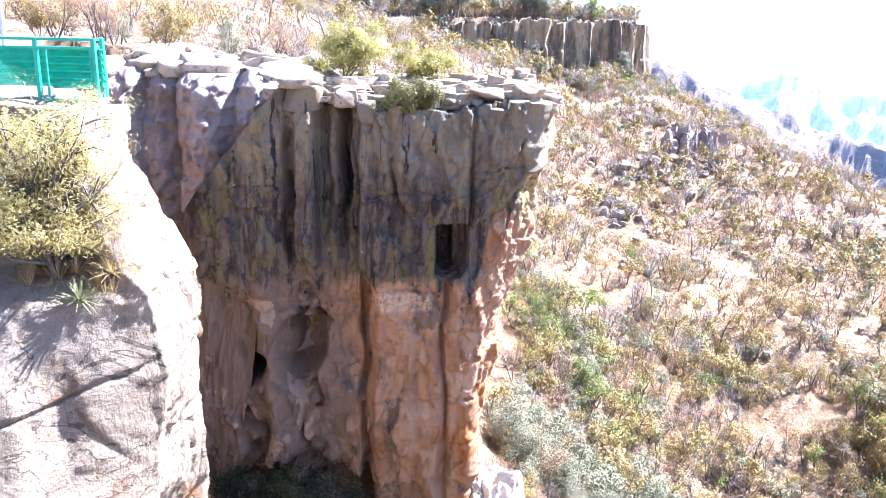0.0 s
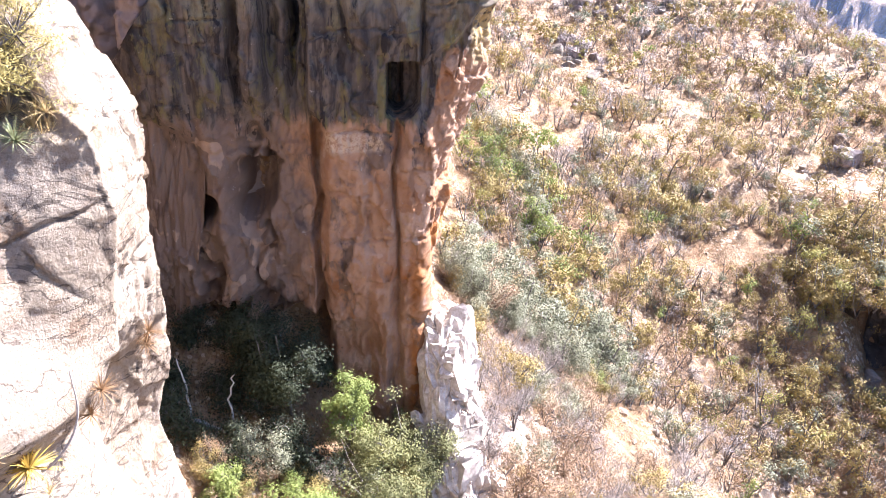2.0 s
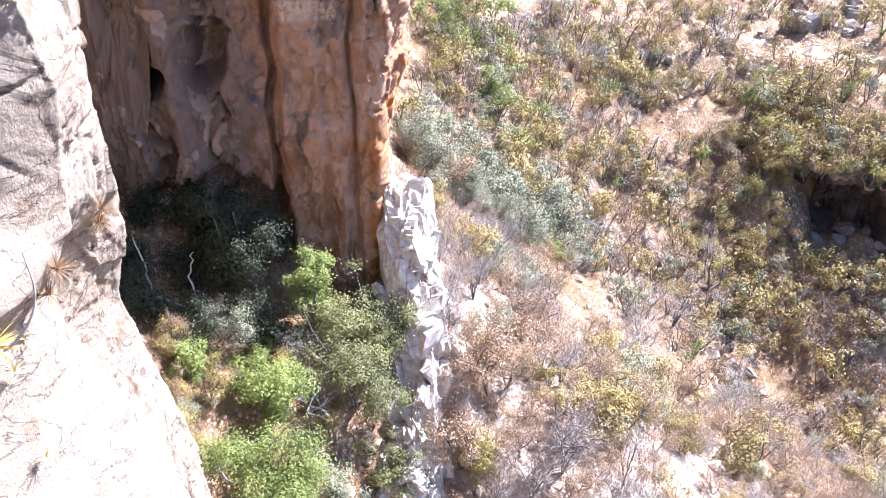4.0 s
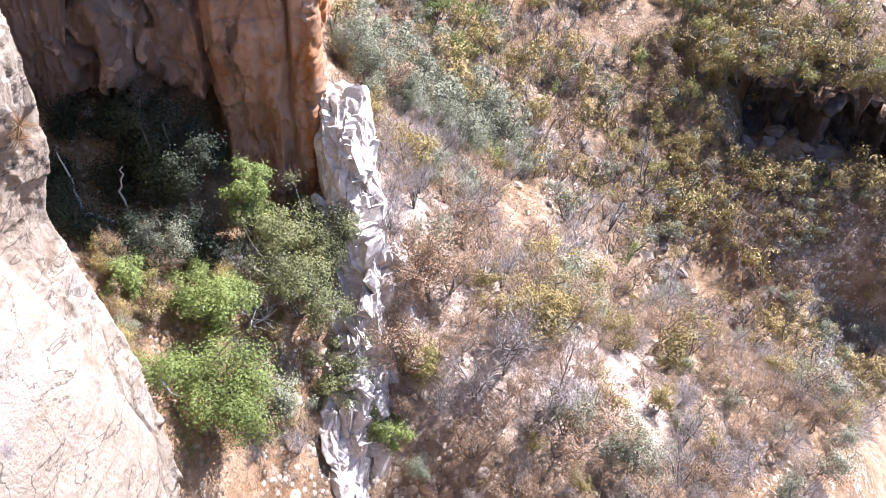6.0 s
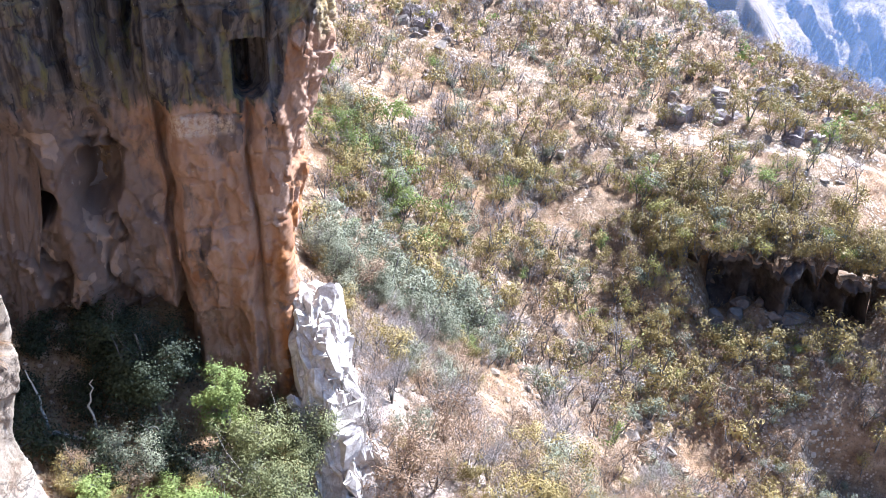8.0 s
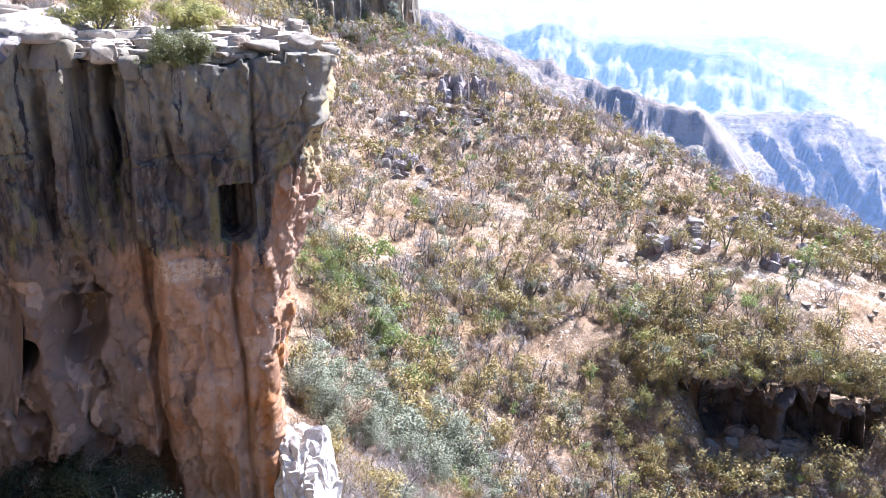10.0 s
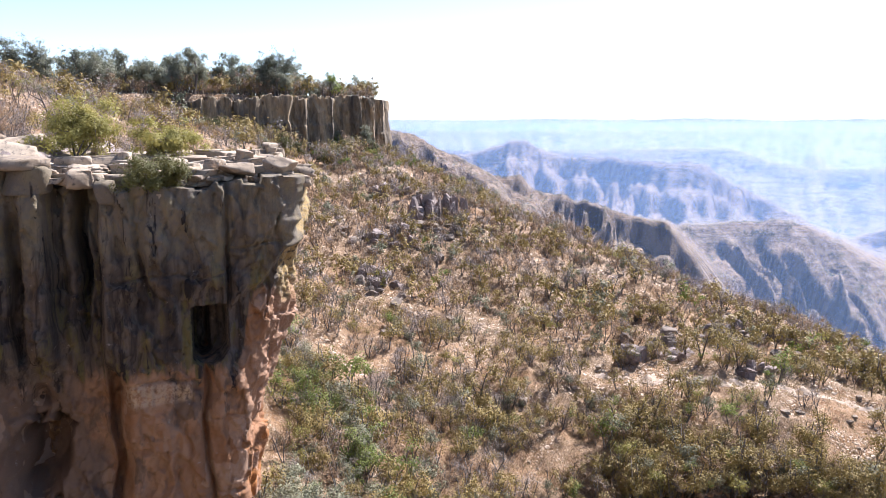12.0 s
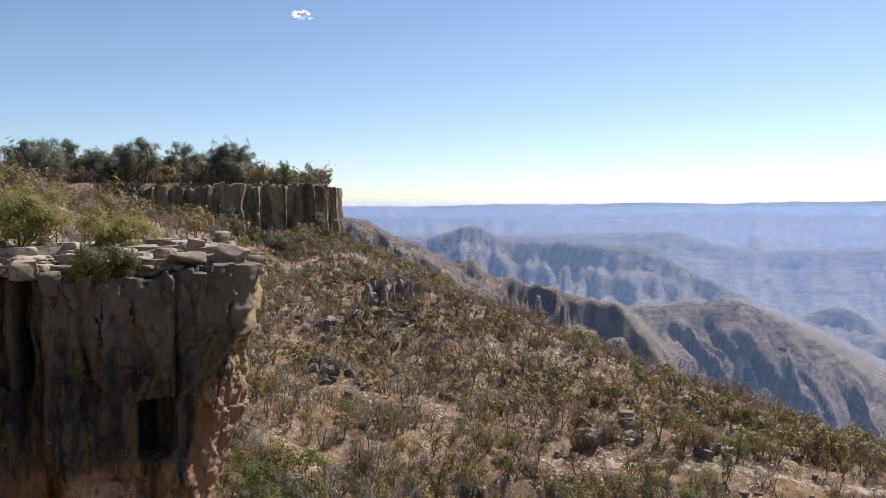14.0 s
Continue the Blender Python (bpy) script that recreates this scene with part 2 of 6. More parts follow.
    spall = n_math(t, "MULTIPLY", n_math(t, "MULTIPLY", n_mask(t, xax, -4.4, -4.0), n_mask(t, xax, -0.4, -0.8)), n_math(t, "MULTIPLY", n_mask(t, z, -16.3, -15.9), n_mask(t, n_math(t, "ADD", z, n_math(t, "MULTIPLY", blotch, 1.5)), -13.9, -14.3)))
    base = n_mix(t, n_math(t, "MULTIPLY", spall, n_mask(t, fine, 0.62, 0.42)), base, (0.37, 0.27, 0.185))
    # golden lichen on the weathered outer edge
    gold = n_math(t, "MULTIPLY", n_math(t, "MULTIPLY", n_mask(t, yax, 46.3, 47.2), n_mask(t, xax, 4.4, 5.0)), n_mask(t, n_math(t, "ADD", z, n_math(t, "MULTIPLY", blotch, 5.0)), -9.5, -7.0))
    base = n_mix(t, n_math(t, "MULTIPLY", gold, n_mask(t, fine, 0.40, 0.52)), base, (0.29, 0.20, 0.085))
    chips = n_noise(t, n_coord(t, "Position", (1.6, 1.6, 2.6)), 1.0, 6, 0.75)
    base = n_mix(t, n_math(t, "MULTIPLY", n_mask(t, chips, 0.655, 0.68), 0.75), base, (0.30, 0.255, 0.22))
    base = n_mix(t, n_math(t, "MULTIPLY", n_mask(t, fine, 0.58, 0.68), 0.55), base, (0.07, 0.055, 0.046))
    t.links.new(base, b.inputs["Base Color"])
    n_bump(t, b, n_math(t, "ADD", fine, n_math(t, "MULTIPLY", thin, 0.8)), 0.8, 0.15)
    return m


# ground: pale scree, straw-coloured grass, brown litter
def make_ground():
    m, t, b = node_material("dry_slope_ground", 0.95)
    p = n_coord(t)
    big = n_noise(t, p, 0.045, 5, 0.6)
    mid = n_noise(t, p, 0.35, 5, 0.65)
    fine = n_noise(t, p, 2.2, 8, 0.75)
    a = n_ramp(t, mid, [(0.3, (0.13, 0.066, 0.029)), (0.45, (0.225, 0.125, 0.06)), (0.6, (0.315, 0.195, 0.108)), (0.75, (0.41, 0.29, 0.185))])
    c = n_ramp(t, mid, [(0.3, (0.105, 0.068, 0.043)), (0.5, (0.22, 0.14, 0.08)), (0.7, (0.37, 0.268, 0.18))])
    base = n_mix(t, n_mask(t, big, 0.42, 0.6), a, c)
    gx, gy = n_math(t, "DIVIDE", n_math(t, "SUBTRACT", n_axis(t, "X"), 18.0), 14.0), n_math(t, "DIVIDE", n_math(t, "SUBTRACT", n_axis(t, "Y"), 40.0), 10.0)
    fan = n_math(t, "ADD", n_math(t, "ADD", n_math(t, "MULTIPLY", gx, gx), n_math(t, "MULTIPLY", gy, gy)), n_math(t, "MULTIPLY", mid, 2.0))
    base = n_mix(t, n_math(t, "MULTIPLY", n_mask(t, fan, 2.8, 1.7), 0.9), base, n_ramp(t, mid, [(0.3, (0.30, 0.21, 0.155)), (0.6, (0.52, 0.41, 0.335))]))
    base = n_mix(t, n_math(t, "MULTIPLY", n_mask(t, fine, 0.50, 0.62), 0.65), base, (0.09, 0.066, 0.048))
    # loose stones of two sizes, thickest along the runnels
    streak = n_noise(t, n_coord(t, "Position", (0.12, 0.05, 0.05)), 1.0, 4, 0.6)
    relief = n_math(t, "MULTIPLY", fine, 1.0)
    for size, lo, hi in ((1.1, 0.46, 0.60), (2.6, 0.40, 0.55)):
        vo = t.nodes.new("ShaderNodeTexVoronoi")
        vo.inputs["Scale"].default_value = size
        t.links.new(p, vo.inputs["Vector"])
        sep = t.nodes.new("ShaderNodeSeparateColor")
        t.links.new(vo.outputs["Color"], sep.inputs[0])
        tone = n_ramp(t, sep.outputs[0], [(0.0, (0.16, 0.115, 0.08)), (0.5, (0.38, 0.28, 0.19)), (1.0, (0.55, 0.44, 0.335))])
        lump = n_mask(t, vo.outputs["Distance"], 0.62, 0.2)
        here = n_math(t, "MULTIPLY", n_math(t, "MULTIPLY", n_mask(t, vo.outputs["Distance"], 0.55, 0.42), n_mask(t, sep.outputs[1], 0.45, 0.55)), n_mask(t, streak, lo, hi))
        base = n_mix(t, here, base, tone)
        relief = n_math(t, "ADD", relief, n_math(t, "MULTIPLY", n_math(t, "MULTIPLY", lump, here), 0.9 / size))
    t.links.new(base, b.inputs["Base Color"])
    n_bump(t, b, relief, 0.9, 0.5)
    return m


# distant canyon: banded rock, thin forest
def make_far():
    m, t, b = node_material("distant_canyon_ground", 0.95)
    p = n_coord(t)
    patch = n_noise(t, p, 0.035, 9, 0.75)
    wide = n_noise(t, p, 0.006, 5, 0.6)
    bandn = n_noise(t, n_coord(t, "Position", (0.003, 0.003, 0.05)), 1.0, 5, 0.65)
    talus = n_ramp(t, bandn, [(0.35, (0.24, 0.165, 0.11)), (0.45, (0.32, 0.225, 0.155)), (0.5, (0.19, 0.13, 0.09)), (0.56, (0.33, 0.24, 0.17)), (0.66, (0.18, 0.125, 0.088))])
    talus = n_mix(t, n_mask(t, patch, 0.52, 0.62), talus, (0.10, 0.085, 0.055))
    speck = n_noise(t, p, 0.16, 6, 0.7)
    talus = n_mix(t, n_math(t, "MULTIPLY", n_mask(t, speck, 0.51, 0.58), 0.6), talus, (0.07, 0.06, 0.04))
    geo = t.nodes.new("ShaderNodeNewGeometry")
    up = t.nodes.new("ShaderNodeSeparateXYZ")
    t.links.new(geo.outputs["Normal"], up.inputs[0])
    wood = n_mix(t, n_mask(t, patch, 0.44, 0.56), (0.05, 0.05, 0.032), (0.24, 0.18, 0.12))
    cliff = n_mix(t, n_mask(t, n_noise(t, n_coord(t, "Position", (0.05, 0.05, 0.008)), 1.0, 4, 0.6), 0.4, 0.6), (0.11, 0.08, 0.062), (0.26, 0.19, 0.14))
    tilt = n_math(t, "ADD", up.outputs["Z"], n_math(t, "MULTIPLY", n_math(t, "SUBTRACT", patch, 0.5), 0.35))
    base = n_mix(t, n_math(t, "MULTIPLY", n_mask(t, tilt, 0.9, 0.97), n_mask(t, wide, 0.42, 0.55)), talus, wood)
    base = n_mix(t, n_mask(t, tilt, 0.76, 0.62), base, cliff)
    t.links.new(base, b.inputs["Base Color"])
    n_bump(t, b, n_math(t, "ADD", patch, n_math(t, "MULTIPLY", speck, 0.4)), 0.9, 14.0)
    return m


def make_mesa_rock(name, tones):
    m, t, b = node_material(name, 0.9)
    p = n_coord(t)
    fine = n_noise(t, p, 0.9, 8, 0.7)
    streak = n_noise(t, n_coord(t, "Position", (0.22, 0.22, 0.03)), 1.0, 4, 0.6)
    base = n_ramp(t, streak, list(zip((0.32, 0.47, 0.62, 0.75), tones)))
    base = n_mix(t, n_mask(t, fine, 0.58, 0.72), base, (0.11, 0.085, 0.07))
    t.links.new(base, b.inputs["Base Color"])
    n_bump(t, b, fine, 0.6, 0.5)
    return m


MESA_ROCK = make_mesa_rock("columned_mesa_rock", ((0.05, 0.04, 0.032), (0.13, 0.10, 0.068), (0.31, 0.225, 0.135), (0.19, 0.15, 0.10)))
COLUMN_ROCK = make_mesa_rock("grey_column_rock", ((0.10, 0.08, 0.072), (0.21, 0.165, 0.145), (0.29, 0.23, 0.20), (0.24, 0.19, 0.165)))


def make_slab_rock():
    m, t, b = node_material("weathered_slab_rock", 0.92)
    p = n_coord(t)
    oi = t.nodes.new("ShaderNodeObjectInfo")
    fine = n_noise(t, p, 2.6, 8, 0.72)
    blot = n_noise(t, p, 0.9, 4, 0.6)
    base = n_ramp(t, n_math(t, "ADD", n_math(t, "MULTIPLY", oi.outputs["Random"], 0.5), n_math(t, "MULTIPLY", blot, 0.6)), [(0.2, (0.19, 0.145, 0.105)), (0.5, (0.31, 0.24, 0.17)), (0.8, (0.41, 0.33, 0.245))])
    base = n_mix(t, n_mask(t, fine, 0.52, 0.66), base, (0.10, 0.085, 0.075))
    t.links.new(base, b.inputs["Base Color"])
    n_bump(t, b, fine, 0.8, 0.12)
    return m


SLAB_ROCK = make_slab_rock()
# rock tone blackened to stand in for shade under the hillside step
SHADE_ROCK = plain_material("shade_darkened_rock", (0.02, 0.017, 0.015), (0.09, 0.07, 0.058), 0.6, 0.9, 0.7, 0.2)
OUTCROP = plain_material("grey_outcrop_rock", (0.10, 0.08, 0.065), (0.26, 0.205, 0.16), 0.8, 0.93, 0.7, 0.2)
PALE, WALL, GROUND, FAR = make_pale_rock(), make_wall_rock(), make_ground(), make_far()
BARK = plain_material("grey_bark", (0.075, 0.06, 0.05), (0.18, 0.155, 0.135), 9, 0.9, 0.5, 0.02)
DEADWOOD = plain_material("bleached_wood", (0.32, 0.29, 0.26), (0.5, 0.46, 0.42), 9, 0.9, 0.4, 0.02)
LEAF_OLIVE = leaf_material("olive_leaves", (0.115, 0.087, 0.028), (0.36, 0.262, 0.09))
LEAF_GREEN = leaf_material("green_leaves", (0.08, 0.105, 0.025), (0.25, 0.28, 0.075), 0.4)
LEAF_GREY = leaf_material("grey_green_leaves", (0.11, 0.112, 0.065), (0.29, 0.28, 0.18))
LEAF_BROWN = leaf_material("russet_dry_leaves", (0.17, 0.10, 0.055), (0.40, 0.27, 0.165))
TWIG = leaf_material("grey_bare_twigs", (0.17, 0.135, 0.115), (0.39, 0.33, 0.29), 0.15)
LEAF_YELLOW = leaf_material("yellow_green_needles", (0.15, 0.14, 0.035), (0.38, 0.33, 0.10), 0.4)
# pine needles paled towards grey-green: distance haze put into their colour
LEAF_PINE = leaf_material("haze_paled_pine_needles", (0.105, 0.112, 0.078), (0.29, 0.29, 0.205), 0.35)
LEAF_RIM = leaf_material("dark_olive_leaves", (0.04, 0.043, 0.014), (0.14, 0.128, 0.042), 0.3)


# ---- the land: one sheet from the rim to the horizon ----
def polar(rows):
    return [(math.sin(radians(a)) * d, math.cos(radians(a)) * d, z) for a, d, z in rows]


def thin_plate(points, soft=0.5):
    """A smooth height over the plan through the given heights."""
    p = np.array(points, float)

    def kernel(d2):
        return np.where(d2 > 1e-9, 0.5 * d2 * np.log(np.maximum(d2, 1e-9)), 0)
    k = kernel(((p[:, None, :2] - p[None, :, :2]) ** 2).sum(2)) + soft * np.eye(len(p))
    q = np.c_[np.ones(len(p)), p[:, :2]]
    a = np.block([[k, q], [q.T, np.zeros((3, 3))]])
    w = np.linalg.solve(a, np.r_[p[:, 2], 0, 0, 0])

    def height(x, y):
        out = w[-3] + w[-2] * x + w[-1] * y
        for (px, py, _), c in zip(p, w[:-3]):
            out = out + c * kernel((x - px) ** 2 + (y - py) ** 2)
        return out
    return height


# heights below the cliffs, as bearing from the first view, distance, height
RAVINE = [(24.5, 81, -58), (30, 86, -62), (36, 84, -66), (42, 82, -70), (54, 92, -76), (66, 110, -84), (85, 130, -95)]
NEAR_SLOPE = [(8, 55, -38.5), (8, 78, -41), (14, 62, -45), (24, 33, -46), (40, 45, -54), (54.8, 62, -62), (15, 45, -41), (70, 60, -70), (90, 40, -66), (45, 20, -58)]
CHUTE = [(4, 46, -34), (-2, 45.5, -38), (3, 32, -44.5), (2, 24, -51), (-4.5, 38, -36), (-14, 36, -35), (-8, 48, -31.5), (-16, 46, -31), (-10, 26, -41), (0, 27, -46), (0, 8, -56), (-40, 16, -40), (-60, 8, -46), (180, 10, -56), (-22, 20, -40)]
HILLSIDE = [(8, 110, -36.6), (8, 125, -36), (8, 180, -30), (9, 260, -19), (14.2, 300, -16.6), (14, 200, -28), (14, 130, -38), (14, 95, -44), (20, 150, -41.5), (24, 170, -40), (24, 115, -50), (30, 170, -42.5)]
RIDGE = [(18, 290, -22.5), (24.3, 250, -33), (30.5, 220, -37.6), (38.4, 190, -43.4), (45.7, 180, -47.8), (49.2, 175, -51.6), (60, 185, -60)]
SPUR = [(30.5, 135, -44), (38.9, 130, -45.2), (48, 140, -45.8), (56, 150, -50), (39, 155, -44.5), (39, 104, -54), (48, 105, -57), (30.5, 105, -54)]
BEYOND = [(20, 420, -150), (30, 360, -140), (40, 320, -140), (50, 300, -140), (62, 330, -170), (100, 300, -220)]
low_height = thin_plate(polar(RAVINE + NEAR_SLOPE + CHUTE + HILLSIDE + RIDGE + SPUR + BEYOND), 2.0)
PLATEAU = [(-5.2, 14, -1.5), (0, -3, -1.65), (-12, 56, -2.4), (4, 50, -4.2), (-30, 54, -0.5), (0, 60, -3.4), (6, 80, -7.5), (0, 100, -5.5), (-20, 100, -1), (5, 140, -9), (9, 180, -10),
           (-10, 150, -1), (-30, 200, 4), (0, 200, -4), (20, 240, -9), (-40, 250, 7), (17, 272, -7.5), (42, 280, -14), (54, 282, -20), (72, 298, -23), (-60, 20, 0), (0, -80, -1)]
top_height = thin_plate(PLATEAU, 2.0)
EDGE = [(30, -100), (7, 0.2), (-3, 0.3), (-30, -6), (-34, 9), (-15, 14.0), (-7.0, 14.5), (-9.5, 20), (-19, 40), (-27, 54.5), (-11.5, 55), (-9.5, 49.5), (0.3, 50.2), (1.4, 60), (5.5, 80), (12, 110), (28, 180), (66, 300),
        (110, 420), (-400, 420), (-400, -100)]
MESA = [(-20, 262), (0, 277), (34, 284), (77, 312), (86, 348), (90, 420), (-400, 420), (-400, 262)]


def inside(poly, x, y):
    """Signed distance to a polygon's outline, positive within."""
    best, odd = np.full(np.shape(x), 1e9), np.zeros(np.shape(x), bool)
    for (ax, ay), (bx, by) in zip(poly, poly[1:] + poly[:1]):
        dx, dy = bx - ax, by - ay
        t = np.clip(((x - ax) * dx + (y - ay) * dy) / (dx * dx + dy * dy), 0, 1)
        best = np.minimum(best, np.hypot(x - ax - t * dx, y - ay - t * dy))
        cross = (ay > y) != (by > y)
        with np.errstate(divide="ignore", invalid="ignore"):
            odd ^= cross & (x < (bx - ax) * (y - ay) / (by - ay if by != ay else 1e-9) + ax)
    return np.where(odd, best, -best)


def crest(az, knots):
    return np.interp(az, [k[0] for k in knots], [k[1] for k in knots])


# far ridges: distance, crest as bearing and degrees of elevation, steepness in front
FAR_RIDGES = [
    (560, [(-40, -3), (10, -1.2), (14, -0.6), (16, -1.2), (18, -2.2), (21, -3.6), (25, -6), (34, -14), (60, -30)], 0.55, 9, 8),
    (760, [(-40, -9), (15, -5), (19, -4.3), (20.5, -3.9), (23.8, -3.95), (24.4, -4.9), (27, -5.5), (31, -6.6), (34.5, -7.5), (36.5, -10), (45, -22), (80, -40)], 0.6, 15, 22),
    (1250, [(-40, -12), (20, -8), (30, -7.8), (35, -7.2), (39, -6.8), (42.5, -6.6), (45.5, -8.0), (48.5, -9.9), (52, -12.5), (60, -18), (90, -30)], 0.46, 17, 10),
    (2000, [(-40, -3), (17, -2.7), (20.5, -2.4), (22.2, -1.9), (23, -1.55), (24.2, -1.55), (25, -2.1), (27, -2.7), (34, -2.9), (36.5, -2.8), (38, -3.9), (41, -5.4), (46, -8), (90, -16)], 0.55, 26, 34),
    (2050, [(-40, -14), (44, -9), (47, -7.4), (48.5, -6.9), (49.5, -7.1), (52, -9), (90, -14)], 0.8, 14, 18),
    (3000, [(-40, -2.4), (20, -2.2), (34, -2.0), (38, -1.9), (42, -3.0), (43.5, -3.3), (46, -3.1), (50, -2.9), (54, -2.6), (70, -2.4), (120, -3)], 0.5, 20, 40),
    (3700, [(-60, -1.1), (15, -0.9), (30, -0.75), (40, -0.55), (50, -0.8), (120, -0.9)], 0.3, 12, 20),
    (4650, [(-180, 0.05), (14, -0.05), (20, -0.1), (26, 0.05), (31, 0.0), (37, 0.12), (41, 0.0), (46, 0.12), (60, 0.15), (180, 0.05)], 0.25, 10, 20),
]


def far_height(x, y):
    r, az = np.hypot(x, y), np.degrees(np.arctan2(x, y))
    z = np.full(np.shape(x), -1.0) * (150 + 0.17 * np.minimum(r, 2200))
    for k, (dist, knots, steep, rough, cap) in enumerate(FAR_RIDGES):
        wob = dist * (1 + 0.06 * vnoise(az / 7.0, 0.5, k))
        c = dist * np.tan(np.radians(crest(az, knots))) + rough * 0.16 * fbm(az * 1.4, k * 3.1, 0.0, 5, 40 + k)
        front = np.maximum(wob - r, 0)
        slant = 30 if k == 2 else 16
        gully = ridged((az - front / dist * slant) * dist / 2700, front / (dist * 0.9), k, 4, 60 + k)
        gully = gully + 0.45 * ridged((az - front / dist * slant) * dist / 900, front / (dist * 0.35), k, 3, 90 + k)
        drop = front * steep * (1 + 0.25 * vnoise(az * 0.8, r / dist * 6, k, 70 + k)) - rough * (1.35, 1.35, 2.3, 0.75, 1.0, 0.7, 0.7, 0.7)[k] * gully * sstep(front, 0, dist * 0.10) + cap * sstep(front, 0, dist * 0.02) * (0.7 + 0.3 * vnoise(az * 1.7, 0.3, k, 75))
        drop = np.maximum(drop, 0.35 * steep * front)
        drop = drop + sstep(front, 0, dist * 0.05) * rough * 0.8 * fbm(az * dist / 2600, r / dist * 7, k, 3, 95)
        drop = drop + sstep(front, 0, dist * 0.02) * rough * (0.9, 0.9, 0.15, 0.5, 0.4, 0.4, 0.4, 0.4)[k] * fbm(az * dist / 700, r / dist * 26, k, 4, 98, 0.6)
        bed = np.clip(rough * 1.9, 22.0, 46.0) * (1 + 0.15 * vnoise(az * 0.5, 0.7, k, 99))
        step = drop / bed + 0.35 * vnoise(az * dist / 9000, 0.2, k, 97)
        ledge = bed * (np.floor(step) + sstep(step % 1.0, 0.70, 0.90))
        layer = c - np.where(front > 0, drop + (0.15 if k == 2 else 0.45) * (ledge - drop), 0) - np.maximum(r - wob, 0) * 0.12
        z = np.maximum(z, layer)
    return z


# rock steps in the hillside that face the viewpoint: two ends in plan, height, reach
LEDGES = [((64.5, 93.9), (89.6, 80.9), 11.0, 23), ((69, 65), (83, 56), 5.0, 11), ((78, 132), (91, 122), 4.5, 12), ((99, 119), (107, 112), 3.0, 8), ((43, 66), (50, 63), 3.0, 7), ((30, 150), (46, 140), 3.0, 9), ((28, 112), (36, 106), 2.0, 6), ((62, 112), (72, 106), 2.0, 6)]


def ledge_drop(x, y):
    out = 0.0
    for (ax, ay), (bx, by), h, reach in LEDGES:
        n = math.hypot(bx - ax, by - ay)
        tx, ty = (bx - ax) / n, (by - ay) / n
        along = ((x - ax) * tx + (y - ay) * ty) / n
        across = (x - ax) * ty - (y - ay) * tx + 1.6 * vnoise(x / 3.5, y / 3.5, h, 17)
        out = out + h * band(along, 0.08, 0.92, 0.12) * sstep(across, 0, 1.1) * (1 - sstep(across, 2.0, reach))
    return out


def land_height(x, y, rough=True):
    low = low_height(x, y) - ledge_drop(x, y)
    if rough:
        r = np.hypot(x, y)
        amp = np.clip(r / 90, 0.35, 1.4)
        low = low + amp * (1.1 * fbm(x / 17, y / 17, 0, 3, 3) + 0.42 * ridged(x / 5.2, y / 5.2, 0, 3, 9) + 0.22 * fbm(x / 1.6, y / 1.6, 0, 3, 5))
    d = inside(EDGE, x, y)
    width = 1.4 + 0.25 * np.clip(y - 66, 0, 90)
    top = top_height(x, y) + (0.5 * fbm(x / 9, y / 9, 0, 4, 21) * sstep(y, 40, 60) if rough else 0)
    z = low + (top - low) * sstep(d, 0, width)
    m = inside(MESA, x, y)
    mesa = 7.4 + 0.012 * (y - 280) - 0.03 * (x + 10) * sstep(-x, -10, 200) + (0.7 * fbm(x / 14, y / 14, 0, 3, 31) if rough else 0)
    z = z + (mesa - z) * sstep(m, 0, 3.0 + 26 * (1 - sstep(x, -34, -14)))
    r = np.hypot(x, y)
    f = sstep(r, 330, 470) * (1 - sstep(m, -10, 5)) + (1 - (1 - sstep(m, -10, 5))) * sstep(r, 500, 620)
    return z + (far_height(x, y) - z) * f


az = np.r_[np.arange(-180, -34, 3.0), np.arange(-34, 60, 0.25), np.arange(60, 90, 0.8), np.arange(90, 180.1, 3.0)]
rad = np.r_[0.05, np.exp(np.arange(math.log(0.3), math.log(16), 0.08)), np.exp(np.arange(math.log(16), math.log(320), 0.0115)), np.exp(np.arange(math.log(320), math.log(2400), 0.0075)), np.exp(np.arange(math.log(2405), math.log(4900), 0.012))]
RR, AA = np.meshgrid(rad, np.radians(az), indexing="ij")
GX, GY = RR * np.sin(AA), RR * np.cos(AA)
GZ = land_height(GX, GY)
me = mesh_from("ground", np.stack([GX, GY, GZ], 2).reshape(-1, 3), grid_faces(*RR.shape))
me.materials.append(GROUND)
me.materials.append(FAR)
far_face = (RR[:-1, :-1] > 400).ravel()
me.polygons.foreach_set("material_index", far_face.astype(np.int32))
ground = new("ground", me)
tagged(ground, "dry scrub canyon ground of pale scree and straw grass", "ground", kind="structure")


